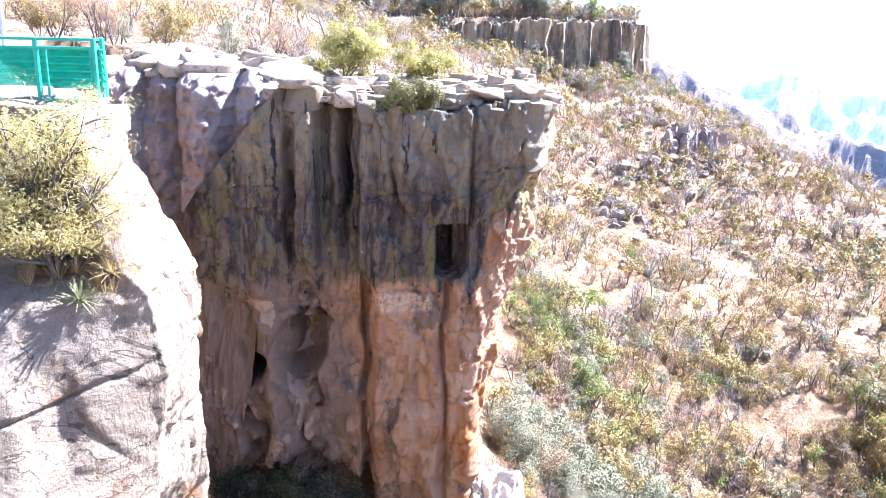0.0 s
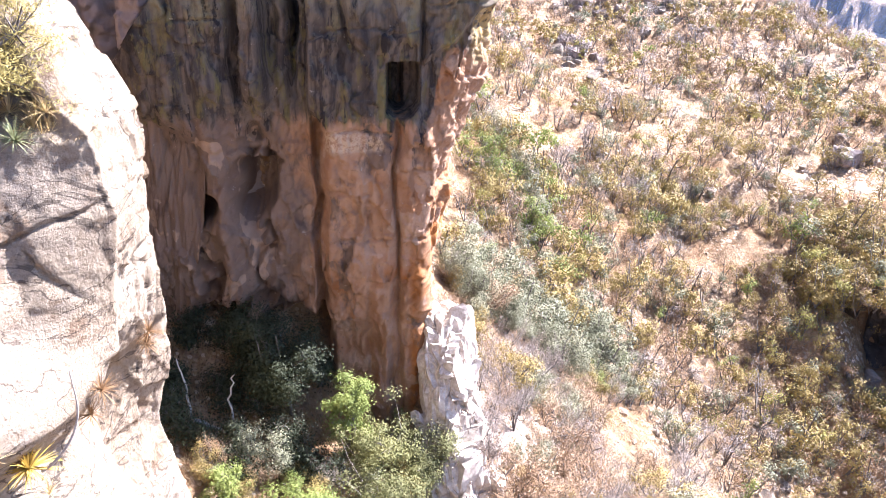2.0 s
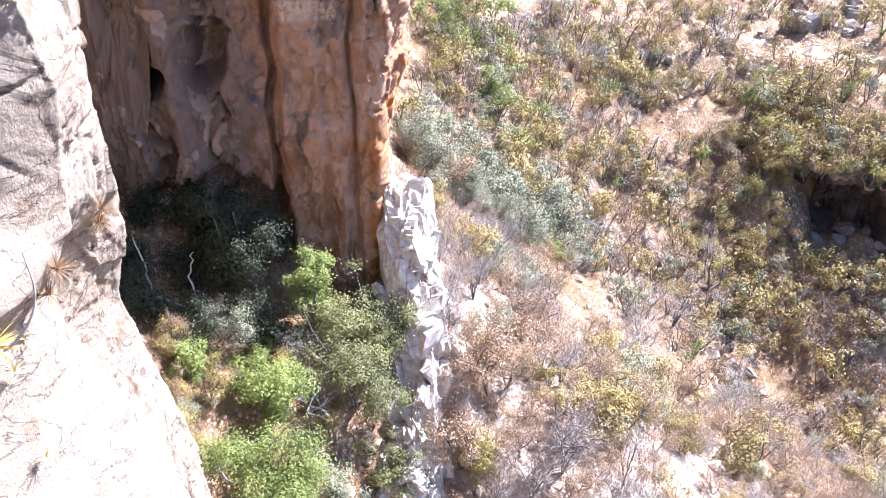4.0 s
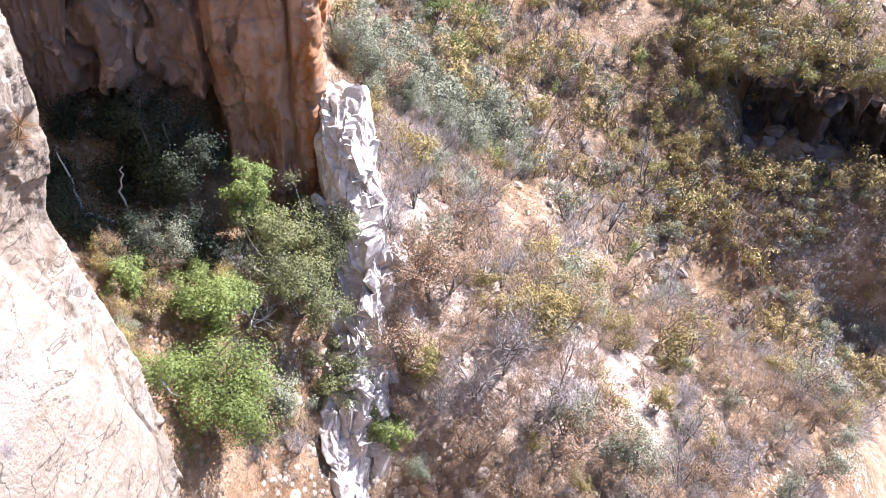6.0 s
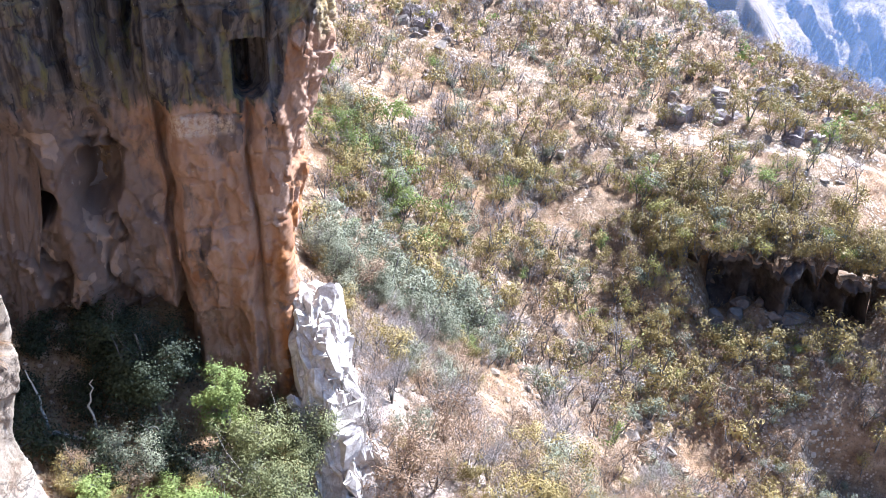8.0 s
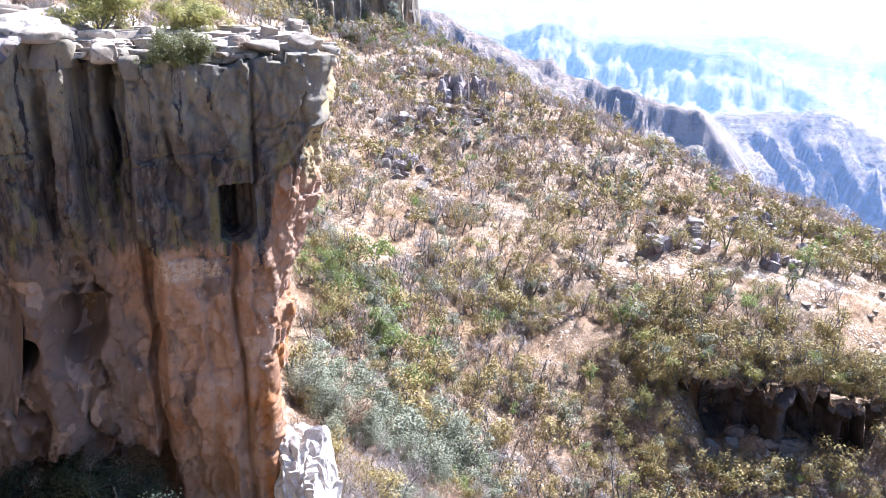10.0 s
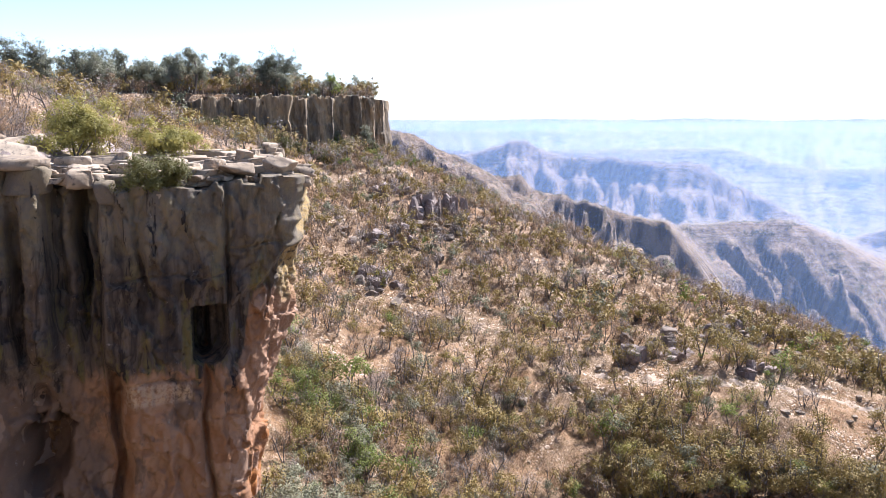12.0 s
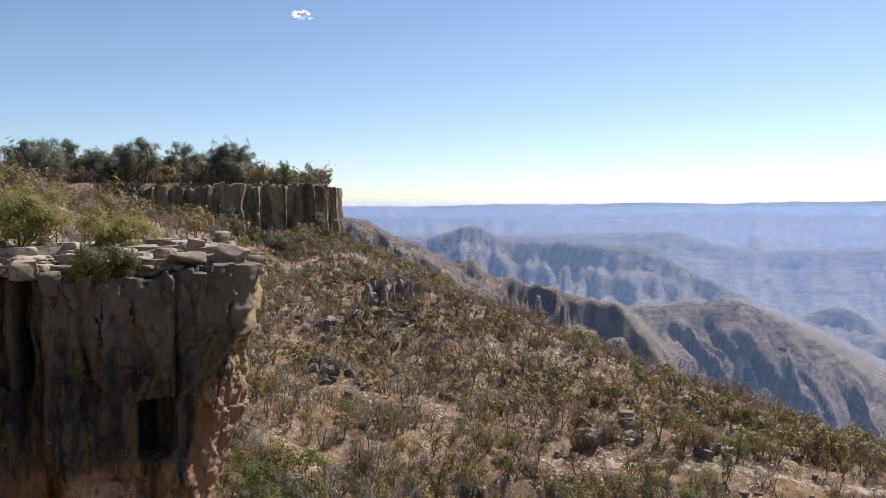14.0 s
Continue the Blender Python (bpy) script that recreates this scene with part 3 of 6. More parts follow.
# curved translucent sheets between the far ridges, tinted blue to stand in for haze
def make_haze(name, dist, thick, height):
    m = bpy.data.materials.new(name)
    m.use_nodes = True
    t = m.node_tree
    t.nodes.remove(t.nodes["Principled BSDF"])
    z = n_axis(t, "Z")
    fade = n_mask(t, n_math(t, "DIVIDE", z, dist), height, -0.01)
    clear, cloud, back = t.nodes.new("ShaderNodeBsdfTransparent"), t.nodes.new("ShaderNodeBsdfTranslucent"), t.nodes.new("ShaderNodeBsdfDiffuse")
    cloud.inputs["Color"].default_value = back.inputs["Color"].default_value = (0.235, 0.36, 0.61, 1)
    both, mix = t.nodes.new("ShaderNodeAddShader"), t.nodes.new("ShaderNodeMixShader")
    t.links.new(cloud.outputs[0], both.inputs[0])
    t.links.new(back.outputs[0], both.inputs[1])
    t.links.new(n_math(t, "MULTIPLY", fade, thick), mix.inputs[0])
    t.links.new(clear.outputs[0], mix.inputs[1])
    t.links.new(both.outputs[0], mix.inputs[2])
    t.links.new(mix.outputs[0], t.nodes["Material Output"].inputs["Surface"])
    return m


# added haze sheets: distance and opacity of each
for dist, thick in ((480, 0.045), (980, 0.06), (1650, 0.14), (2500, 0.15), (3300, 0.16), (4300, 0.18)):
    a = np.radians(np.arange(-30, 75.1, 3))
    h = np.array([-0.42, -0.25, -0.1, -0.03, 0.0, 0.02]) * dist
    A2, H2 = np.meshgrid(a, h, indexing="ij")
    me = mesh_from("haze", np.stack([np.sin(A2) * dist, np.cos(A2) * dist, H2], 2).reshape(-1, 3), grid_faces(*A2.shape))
    ob = part("haze", me, make_haze("haze_sheet", dist, thick, 0.012))
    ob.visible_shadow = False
    tagged(ob, "translucent bluish sheet standing in for haze over the canyon", "haze", kind="structure")


# ---- rock walls ----
def rock_wall(name, material, corner, rim_edge, y0, back, left, depth, top, bottom, step, label, drift=0.05, swing=0.0, close=False):
    """A wall that faces the rim walk up to its corner, then a side face that turns away to its outer edge, then runs back."""
    zs = np.arange(bottom, 0.001, step)
    s = np.r_[np.arange(left, 4.0, step), np.arange(4.0, 26, step * 3)]
    if close:
        zs = np.r_[np.arange(bottom, -19, 0.15), np.arange(-19, 0.001, 0.042)]
        s = np.r_[np.arange(left, -3.2, 0.15), np.arange(-3.2, 3.2, 0.042), np.arange(3.2, 26, 0.3)]
    S, V = np.meshgrid(s, zs, indexing="ij")
    xl = np.interp(V, *zip(*corner))
    xe = np.interp(V, *zip(*rim_edge))
    run = np.hypot(xe - xl, back)
    tx, ty = (xe - xl) / run, back / run
    a = np.clip(S, 0, run)
    b = np.maximum(S - run, 0)
    X = xl + np.minimum(S, 0) + a * tx + b * drift
    Y = y0 + a * ty + b + swing * np.minimum(S, 0)
    w = sstep(S, -0.9, 0.5) if close else sstep(S, -0.45, 0.45)
    w2 = sstep(S, run - 0.5, run + 0.5)
    nx = w * ty * (1 - w2) + w2
    ny = -(1 - w) - w * tx * (1 - w2)
    d = depth(X, V, S, w)
    X, Y = X + nx * d, Y + ny * d
    T = top(xl + np.minimum(S, 0) + a * tx, S)
    over = np.maximum(V - T, 0)
    low = sstep(-4.9 - T, 0, 0.6)
    Z = np.minimum(V, T) + 0.06 * np.minimum(over, 3) - low * 3.0 * np.maximum(over - 0.8, 0)
    Y = Y + np.minimum(over, 3.0) * (1.2 - 0.7 * low) * (1 - w2)
    X = X - np.minimum(over, 3.0) * 1.2 * w2
    me = mesh_from(name, np.stack([X, Y, Z], 2).reshape(-1, 3), grid_faces(*S.shape))
    return tagged(part(name, me, material), label, "cliff", kind="structure")


def columns(x, start, widths, seed):
    """Columns of uneven width: number of the column, place across it from 0 to 1, its width."""
    gen = np.random.default_rng(seed)
    edges = start + np.cumsum(gen.uniform(widths[0], widths[1], 60))
    i = np.clip(np.searchsorted(edges, x) - 1, 0, 58)
    return i, np.clip((x - edges[i]) / (edges[i + 1] - edges[i]), 0, 1), edges[i + 1] - edges[i]


def wall_depth(x, z, s, side):
    front = 1 - side
    wob = 0.35 * fbm(x / 3.0, z / 3.0, 0, 3, 80)
    xw, zw = x + 0.25 * vnoise(x / 1.4, z / 2.2, 3, 81), z + 0.5 * vnoise(x / 1.7, z / 3.0, 5, 82)
    d = wob * 0.8
    upper = sstep(zw, -15.3, -13.2)
    # the tall lichen-dark buttress on the far side of the cleft
    d = d + front * 1.5 * band(xw, -15.6, -9.9, 1.2) * sstep(zw, -17, -12.5)
    d = d - front * 0.9 * band(xw, -9.5, -8.85, 0.15) * band(zw, -13.4, -5.6, 0.5)
    d = d + front * 0.9 * band(xw, -8.9, -7.6, 0.3) * sstep(zw, -14.5, -12)
    # cleft with a rib
    d = d - front * 1.3 * band(xw, -7.5, -5.2, 0.22) * sstep(zw, -15, -9)
    d = d + front * 0.7 * band(xw, -7.0, -6.45, 0.2) * sstep(zw, -15, -9)
    d = d - front * 1.9 * band(xw, -6.25, -5.85, 0.12) * sstep(zw, -14, -8)
    # main block and corner block, overhanging
    d = d + front * 1.0 * band(xw, -5.1, 1.75, 0.2) * upper
    d = d - front * 0.35 * band(xw, -3.2 - 0.12 * (zw + 6), -2.9 - 0.12 * (zw + 6), 0.12) * band(zw, -10.5, -5.4, 0.3)
    d = d + front * 0.3 * sstep(xw, -2.8, -2.4) * band(zw, -9.8, -4.0, 0.8) * (1 - sstep(xw, 1.5, 1.8))
    d = d - front * (2.4 + 1.6 * (1 - sstep(x, 0.35, 0.6))) * band(x, -0.42, 1.45, 0.1) * band(z, -13.9 - 0.8 * vnoise(x * 2, 1, 1, 83), -10.7, 0.1)
    split = x + 0.35 * vnoise(z / 1.6, 0.2, 0, 92) + 0.12 * vnoise(z / 0.4, 0.2, 0, 93)
    d = d - front * 0.2 * band(split, 1.72, 1.84, 0.06) * sstep(zw, -12, -10)
    low_curve = -10.6 + 0.85 * (x - 1.75)
    d = d + 0.95 * sstep(xw, 1.75, 2.0) * sstep(zw - low_curve, -0.5, 0.35)
    d = d + side * (1 - sstep(zw, -9, -7.5)) * (0.17 * facet(s / 0.9 + 0.1 * z, z / 4.4, 84) + 0.04 * facet(s / 0.4, z / 0.9, 89) - 0.25)
    d = d - side * 0.35 * band(zw - 0.5 * s, -7.4, -6.3, 0.2)
    # lower pillars
    low = front * (1 - upper)
    d = d + low * (1.15 * band(xw, -4.2, -1.55, 0.35) + 0.95 * band(xw, -1.45, -0.05, 0.3) + 1.0 * band(xw, 0.3, 2.6, 0.7))
    d = d - low * (1.3 * band(xw, -5.05, -4.6, 0.12) + 0.5 * band(xw, -0.02 - 0.03 * (z + 16), 0.22 - 0.03 * (z + 16), 0.08))
    d = d + low * 0.5 * band(xw, -1.3, 0.0, 0.4) * (1 - sstep(zw, -26, -23.5))
    # hollows and a leaning rib under the dark buttress
    rib = -11.15 - 0.06 * (z + 16)
    d = d + low * (1.1 * np.exp(-((xw - rib) / 0.95) ** 2) - 0.5 * sstep(-xw, 5.0, 5.4))
    xw = x + 0.9 * vnoise(x / 1.9, z / 2.3, 6, 78) + 0.4 * vnoise(x / 0.8, z / 1.1, 6, 79)
    zw = z + 1.3 * vnoise(x / 2.3, z / 2.1, 8, 78) + 0.5 * facet(x / 1.1, z / 1.4, 79)
    e1 = np.hypot((xw + 13.3) / 2.0, (zw + 20.4) / 2.9)
    e2 = np.hypot((xw + 8.3 - 0.15 * (z + 18.5)) / 1.75, (zw + 18.5) / 2.7)
    d = d - front * (4.6 * (1 - sstep(e1, 0.55, 1.05)) + 3.6 * (1 - sstep(e2, 0.5, 1.1)))
    d = d + front * 0.8 * band(xw, -14.3, -12.6, 0.25) * band(zw, -26.2, -23.2, 0.4)
    d = d - front * 1.1 * band(xw, -12.5, -12.15, 0.12) * band(zw, -27, -21.8, 0.4)
    d = d - front * 0.8 * band(xw, -8.75, -8.45, 0.12) * band(zw, -27.5, -20.5, 0.5)
    d = d + front * 0.9 * np.clip((xw + 8.5) / 3.3, 0, 1) * band(xw, -8.5, -5.1, 0.1) * (1 - sstep(zw + 0.45 * (xw + 8.5), -21.2, -20.2))
    # undercut foot
    foot = -zw - 1.2 * vnoise(x / 2.6, z / 5, 4, 76) - 0.5 * vnoise(x / 1.1, 2, 4, 77)
    d = d - front * 4.2 * sstep(foot, 26.8, 30.5) * (1 - sstep(xw, -5.0, -3.8))
    d = d - front * 2.0 * band(xw, -13.2, -10.8, 0.4) * band(zw, -29, -27.2, 0.4)
    d = d - front * 1.1 * sstep(-zw, 28.2, 29.5) * band(xw, -4.5, -1.4, 0.4)
    # grain of the rock: vertical ribs, broken facets and chips
    d = d + 0.26 * facet(x / 1.5 + 0.3 * vnoise(x, z, 1, 78), z / 4.2, 71) + 0.15 * facet(x / 0.7, z / 1.3, 72) + 0.07 * facet(x / 0.3, z / 0.45, 73)
    d = d + 0.07 * ridged(x / 1.1, z / 5.5, 2, 3, 85) * (0.15 + 0.85 * upper)
    d = d + 0.06 * fbm(x / 0.7, z / 0.9, 0, 4, 86)
    # level joints, each running across a pillar or two
    for k, (za, xa, xb) in enumerate(((-15.1, -4.4, -0.2), (-17.6, 0.2, 3.0), (-19.0, -4.3, -1.4), (-22.4, -4.4, 2.2), (-25.0, -1.5, 2.4), (-9.2, -5.0, 1.6), (-7.4, 1.8, 5.0), (-11.8, -10.0, -7.6), (-8.6, -12.5, -9.0))):
        line = np.abs(z - za - 0.35 * vnoise(x / 1.2, 0.5, k, 75) - 0.08 * (x - xa))
        d = d - front * 0.2 * (1 - sstep(line, 0.02, 0.13)) * band(x, xa, xb, 0.25)
    d = d - 0.22 * sstep(ridged(x / 2.4, z / 6.0, 7, 2, 87), 1.12, 1.3) + 0.16 * upper * facet(x / 2.3, z / 9.0, 74)
    return d


def wall_top(x, s):
    t = -3.6 + 0.25 * vnoise(x * 0.8, 0.3, 0, 88) - 0.35 * band(x, -4.6, 1.0, 0.2) + 0.22 * facet(x / 1.1, 0.4, 97)
    t = t + 0.9 * band(x, -10.5, -7.8, 0.3)
    return np.where(x < -9.5, np.minimum(t, -2.6 + (x + 9.5) * 1.28), t)


promontory = rock_wall("cliff_promontory", WALL, [(-36, 2.0), (-28, 2.2), (-18, 2.6), (-14, 3.3), (-10, 4.4), (-7, 5.1), (-3, 5.2), (0, 5.2)],
                       [(-36, 2.6), (-28, 2.9), (-18, 4.2), (-14, 5.3), (-10.8, 6.2), (-7, 6.7), (-3.5, 6.3), (0, 6.2)], 46.0, 4.2, -25.0, wall_depth, wall_top, -40.0, 0.09,
                       "sheer columned cliff, lichen-dark above and salmon-orange below")


def recess_depth(x, z, s, side):
    xw = x + 0.5 * vnoise(x / 3, z / 5, 2, 90) + 0.04 * z
    i, f, w = columns(xw, -40, (2.0, 4.6), 95)
    d = 1.3 * np.sqrt(np.maximum(1 - (2 * f - 1) ** 2, 0)) * np.minimum(w / 3, 1.2) + 1.1 * hash3(i, 2, 0, 96)
    d = d + 0.4 * fbm(x / 2.5, z / 3, 0, 4, 91) + 0.34 * facet(x / 1.3, z / 2.0, 95) + 0.2 * facet(x / 0.6, z / 0.7, 96) + 0.16 * fbm(x / 0.6, z / 0.6, 0, 4, 93, 0.6)
    joint = hash3(i, 5, 0, 97) * 2.0 - 5.5
    return d - 0.15 * band(z - joint + 0.5 * vnoise(x, 1, 0, 98), -0.1, 0.1, 0.1) + 0.3 * sstep(joint - z, 0, 0.9) + 0.7 * sstep(-z, 4, 12) - 1.6 * np.maximum(z + 3.2, 0)


def recess_top(x, s):
    i, f, w = columns(x, -40, (2.0, 4.6), 95)
    return -2.9 + 0.9 * hash3(i, 4, 0, 94) - 0.03 * (x + 12)


rock_wall("cliff_recess", COLUMN_ROCK, [(-40, -9.2), (0, -9.2)], [(-40, -8.8), (0, -8.8)], 53.0, 3.0, -22.0, recess_depth, recess_top, -30.0, 0.13, "blocky weathered cliff set back in a shaded cleft")


def near_depth(x, z, s, side):
    front = 1 - side
    zw = z + 0.16 * vnoise(x / 0.9, z / 0.9, 0, 100) + 0.07 * vnoise(x / 0.3, z / 0.3, 0, 109)
    # shelf with bushes, a flat upright face, then a sloping sill and the face leaning outwards below it
    lean = 0.38 + 0.22 * sstep(-x - 0.25 * (z + 6.2) + 0.12 * vnoise(x * 2, z * 2, 0, 96), 5.85, 6.4)
    d = front * (-1.2 * sstep(zw, -4.2, -3.7) - 0.5 * sstep(zw, -2.6, -1.2) + lean * np.clip(-z - 4.2, 0, 3.5))
    d = d + front * (0.85 * np.clip((-zw - 7.65) / 0.9, 0, 1) + 0.38 * np.clip(-z - 8.9, 0, 6) + 0.35 * sstep(-zw, 11.6, 12.2))
    # the long joints
    wav = 0.05 * vnoise(x * 2, 1, 1, 99) + 0.02 * vnoise(x * 7, 1, 1, 98)
    d = d - front * 0.09 * sstep(1 - np.abs(z + 5.55 - 0.34 * (x + 5.9) - wav) / 0.05, 0, 1) * (z > -7)
    d = d - front * 0.09 * sstep(1 - np.abs(x + 5.75 + 0.42 * (z + 5.7) - wav) / 0.05, 0, 1) * band(z, -7.8, -5.7, 0.1)
    d = d + front * 0.03 * sstep(z + 5.55 - 0.34 * (x + 5.9), -0.02, 0.02) * (z < -4.2)
    # lit flank: slabs one behind the other
    d = d + side * (0.07 * facet(s / 1.1, z / 3.6, 104) - 0.25 * sstep(zw, -1.9, -1.0) + 0.03 * facet(s / 0.6, z / 1.1, 108))
    # broken grain
    flat = front * band(z, -7.7, -4.2, 0.2)
    low = np.maximum(side, sstep(-z, 7.5, 8.5)) * (1 - flat)
    d = d + (0.008 + 0.042 * low) * facet(x / 1.1 + 0.2 * vnoise(x * 1.5, z * 1.5, 0, 98), z / 1.5, 101) + (0.012 + 0.008 * low) * facet(s / 0.5, z / 0.6, 102)
    d = d + 0.02 * fbm(s / 0.3, z / 0.3, 0, 5, 103, 0.6)
    d = d + low * (0.08 * facet(s / 1.5, z / 2.1, 106) - 0.06 * sstep(ridged(s / 1.2, z / 2.6, 3, 2, 107), 1.15, 1.25))
    # broken, hummocky rock below the sill
    sill = front * sstep(-z, 7.6, 8.6)
    d = d + sill * (0.12 * fbm(s / 1.1, z / 0.9, 0, 5, 94, 0.55) + 0.10 * facet(s / 0.9 + 0.3 * z, z / 1.1, 93) - 0.12 * sstep(ridged(s / 1.3 + 0.5 * z, z / 1.7, 2, 2, 92), 1.2, 1.3))
    return d


def near_top(x, s):
    return -1.25 + 0.12 * vnoise(x * 1.2, s, 0, 105)


near_cliff = rock_wall("cliff_buttress", PALE, [(-34, -4.4), (-16, -4.7), (-12.6, -5.3), (-10.4, -5.9), (-9.2, -6.1), (-8.0, -5.15), (-6.9, -4.98), (-5.5, -4.64), (-4.2, -4.75), (-3.6, -5.1), (-2, -5.8), (0, -6.0)],
                       [(-40, -3.6), (-19, -4.0), (-14.6, -4.5), (-11.4, -5.05), (-9.7, -4.8), (-8.75, -4.72), (-5.6, -4.64), (-4.2, -4.68), (-2.3, -5.55), (0, -6.1)], 12.0, 2.0, -14.0, near_depth, near_top, -30.0, 0.085,
                       "sunlit pale rock buttress with joints and narrow shelves", -0.6, 0.28, True)


def mesa_depth(x, z, s, side):
    i, f, w = columns(x + 1.3 * vnoise(x / 7, z / 9, 0, 116) + 0.5 * vnoise(x / 2, z / 4, 0, 110), -5, (4.0, 13.5), 111)
    back = 0.3 + 0.5 * sstep(x, 30, 42)
    turn = 0.72 + 0.2 * hash3(i, 4, 0, 116)
    d = back * w * np.where(f < turn, f, turn * (1 - f) / (1 - turn)) + 2.2 * hash3(i, 3, 0, 115) - 2.5
    d = d + 3.2 * vnoise(x / 14, 0.5, 0, 111) + 0.35 * facet(x / 2.6 + 0.15 * vnoise(x, z, 0, 118), z / 11, 112) + 0.3 * facet(x / 1.2, z / 3.0, 113) + 0.6 * fbm(x / 3, z / 5, 0, 4, 119)
    shelf = -1.0 - 9.0 * hash3(i, 6, 0, 117)
    return d + 0.06 * (8 - z) + 0.9 * sstep(shelf - z, 0, 1.2)


def mesa_top(x, s):
    i, f, w = columns(x, -5, (4.0, 13.5), 111)
    return 5.6 + 1.7 * hash3(i, 7, 0, 114) + 0.8 * facet(x / 1.7, 0.2, 117) + 0.02 * (x - 30) + 0.9 * (1 - f) * (hash3(i, 8, 0, 114) - 0.5)


# the mesa's wall, along a line that draws away to its point
zs = np.arange(-34, 12, 0.5)
u = np.r_[np.arange(-24, 77, 0.25), np.arange(77, 117, 0.8)]
U, V = np.meshgrid(u, zs, indexing="ij")
mx = np.where(U < 77, U, 77 + (U - 77) * 0.2)
my = np.where(U < 77, 273.5 + U * 0.235 + 0.5 * np.maximum(U - 34, 0), 313.1 + (U - 77))
w = sstep(U, 76, 78)
d = mesa_depth(U, V, U, 0)
T = np.where(U > 71, 7.3, mesa_top(U, 0)) - 4 * (1 - sstep(U, -24, -10))
over = np.maximum(V - T, 0)
me = mesh_from("mesa_cliff", np.stack([mx + w * d * 0.5, my - (1 - w) * d + over * 1.5, np.minimum(V, T) + 0.03 * over], 2).reshape(-1, 3), grid_faces(*U.shape))
tagged(part("mesa_cliff", me, MESA_ROCK), "tall columned cliff below a wooded mesa top", "cliff", kind="structure")

# undercut rock step below the spur, with a jutting brow
u = np.linspace(-1.5, 34, 190)
zs = np.linspace(-13, 3.4, 92)
U, V = np.meshgrid(u, zs, indexing="ij")
wig = 1.8 * vnoise(U / 5.0, 0.2, 0, 124) + 0.8 * facet(U / 2.2, 0.6, 125)
lx, ly = 57 + U * 0.888 - 0.459 * wig, 89 - U * 0.459 - 0.888 * wig
brow = land_height(lx + 3.9, ly + 7.4, False) - 2.3 + 1.1 * facet(U / 3.4, 0.3, 120) + 0.25 * facet(U / 1.2, 0.3, 126)
d = 1.6 * sstep(V, -2.6, -1.2) - 7.0 * band(V, -10.0, -2.4, 0.9) * (0.6 + 0.4 * vnoise(U / 4.5, 0.4, 0, 121)) + (0.9 * facet(U / 2.6, V / 4.0, 122) + 0.35 * facet(U / 1.0, V / 1.3, 123)) * (1 - sstep(V, -0.3, 0.3))
d = d + 5.5 * (band(U, 17.0, 19.5, 0.9) + 0.7 * band(U, 25.5, 27.0, 0.8)) * (1 - sstep(V, -2.5, -0.5))
d = (d + 2.6) * band(U, 5.5, 32, 1.5) - 2.0 * np.maximum(V, 0) - 2.0
me = mesh_from("rock_step", np.stack([lx - 0.459 * d, ly - 0.888 * d, brow + np.minimum(V, 0) - 0.7 * np.maximum(V, 0) + 0.3 * fbm(lx / 1.5, ly / 1.5, V, 3, 127)], 2).reshape(-1, 3), grid_faces(190, 92))
# face coloured near-black in place of the deep shade below the brow
me.materials.append(SHADE_ROCK)
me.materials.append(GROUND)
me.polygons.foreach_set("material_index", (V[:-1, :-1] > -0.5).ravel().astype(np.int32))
tagged(part("rock_step", me, None), "undercut rock step in the hillside, coloured dark for its shade", "cliff", kind="structure")

# pale dirt track along the spur's level crest
tt = np.linspace(0, 1, 320)
cx = np.interp(tt, (0, 0.35, 0.7, 1), (66, 82, 98, 122))
cy = np.interp(tt, (0, 0.35, 0.7, 1), (117.5, 107, 97.5, 86))
off = np.linspace(-1.0, 1.0, 15)
C, O = np.meshgrid(np.arange(320), off, indexing="ij")
half = 1.9 + 1.3 * fbm(C / 30, np.sign(O), 0, 3, 161)
tx = cx[C] + O * half * 0.53 + 0.8 * vnoise(C / 25, 0.3, 0, 160)
ty = cy[C] + O * half * 0.85
me = mesh_from("track", np.stack([tx, ty, land_height(tx, ty) + 0.10 - 0.25 * O ** 4], 2).reshape(-1, 3), grid_faces(320, 15))
tagged(part("track", me, plain_material("pale_dust", (0.24, 0.175, 0.12), (0.40, 0.315, 0.24), 0.9, 0.95, 0.5, 0.15)), "pale dusty track along the spur crest", "track", kind="structure")


# ---- loose rock ----
def ico(sub):
    bm = bmesh.new()
    bmesh.ops.create_icosphere(bm, subdivisions=sub, radius=1.0)
    bm.verts.ensure_lookup_table()
    v = np.array([w.co[:] for w in bm.verts])
    f = np.array([[w.index for w in g.verts] for g in bm.faces])
    bm.free()
    return v, f


ICO = {k: ico(k) for k in (1, 2, 3, 4)}


def rock_shape(size, seed, sub=3, boxy=0.62, rough=0.16):
    """A block hewn by random planes, its edges a little worn."""
    v, f = ICO[sub]
    gen = np.random.default_rng(9000 + seed)
    p = np.sign(v) * np.abs(v) ** boxy
    for _ in range(18):
        n = gen.normal(size=3)
        n /= np.linalg.norm(n)
        h = gen.uniform(0.6, 0.98)
        p = p - np.maximum(p @ n - h, 0)[:, None] * n
    k = 1 + rough * 0.6 * fbm(v[:, 0] * 1.6 + seed * 7.3, v[:, 1] * 1.6, v[:, 2] * 1.6, 4, 130 + seed % 50)
    return p * k[:, None] * np.array(size) * 0.55, f


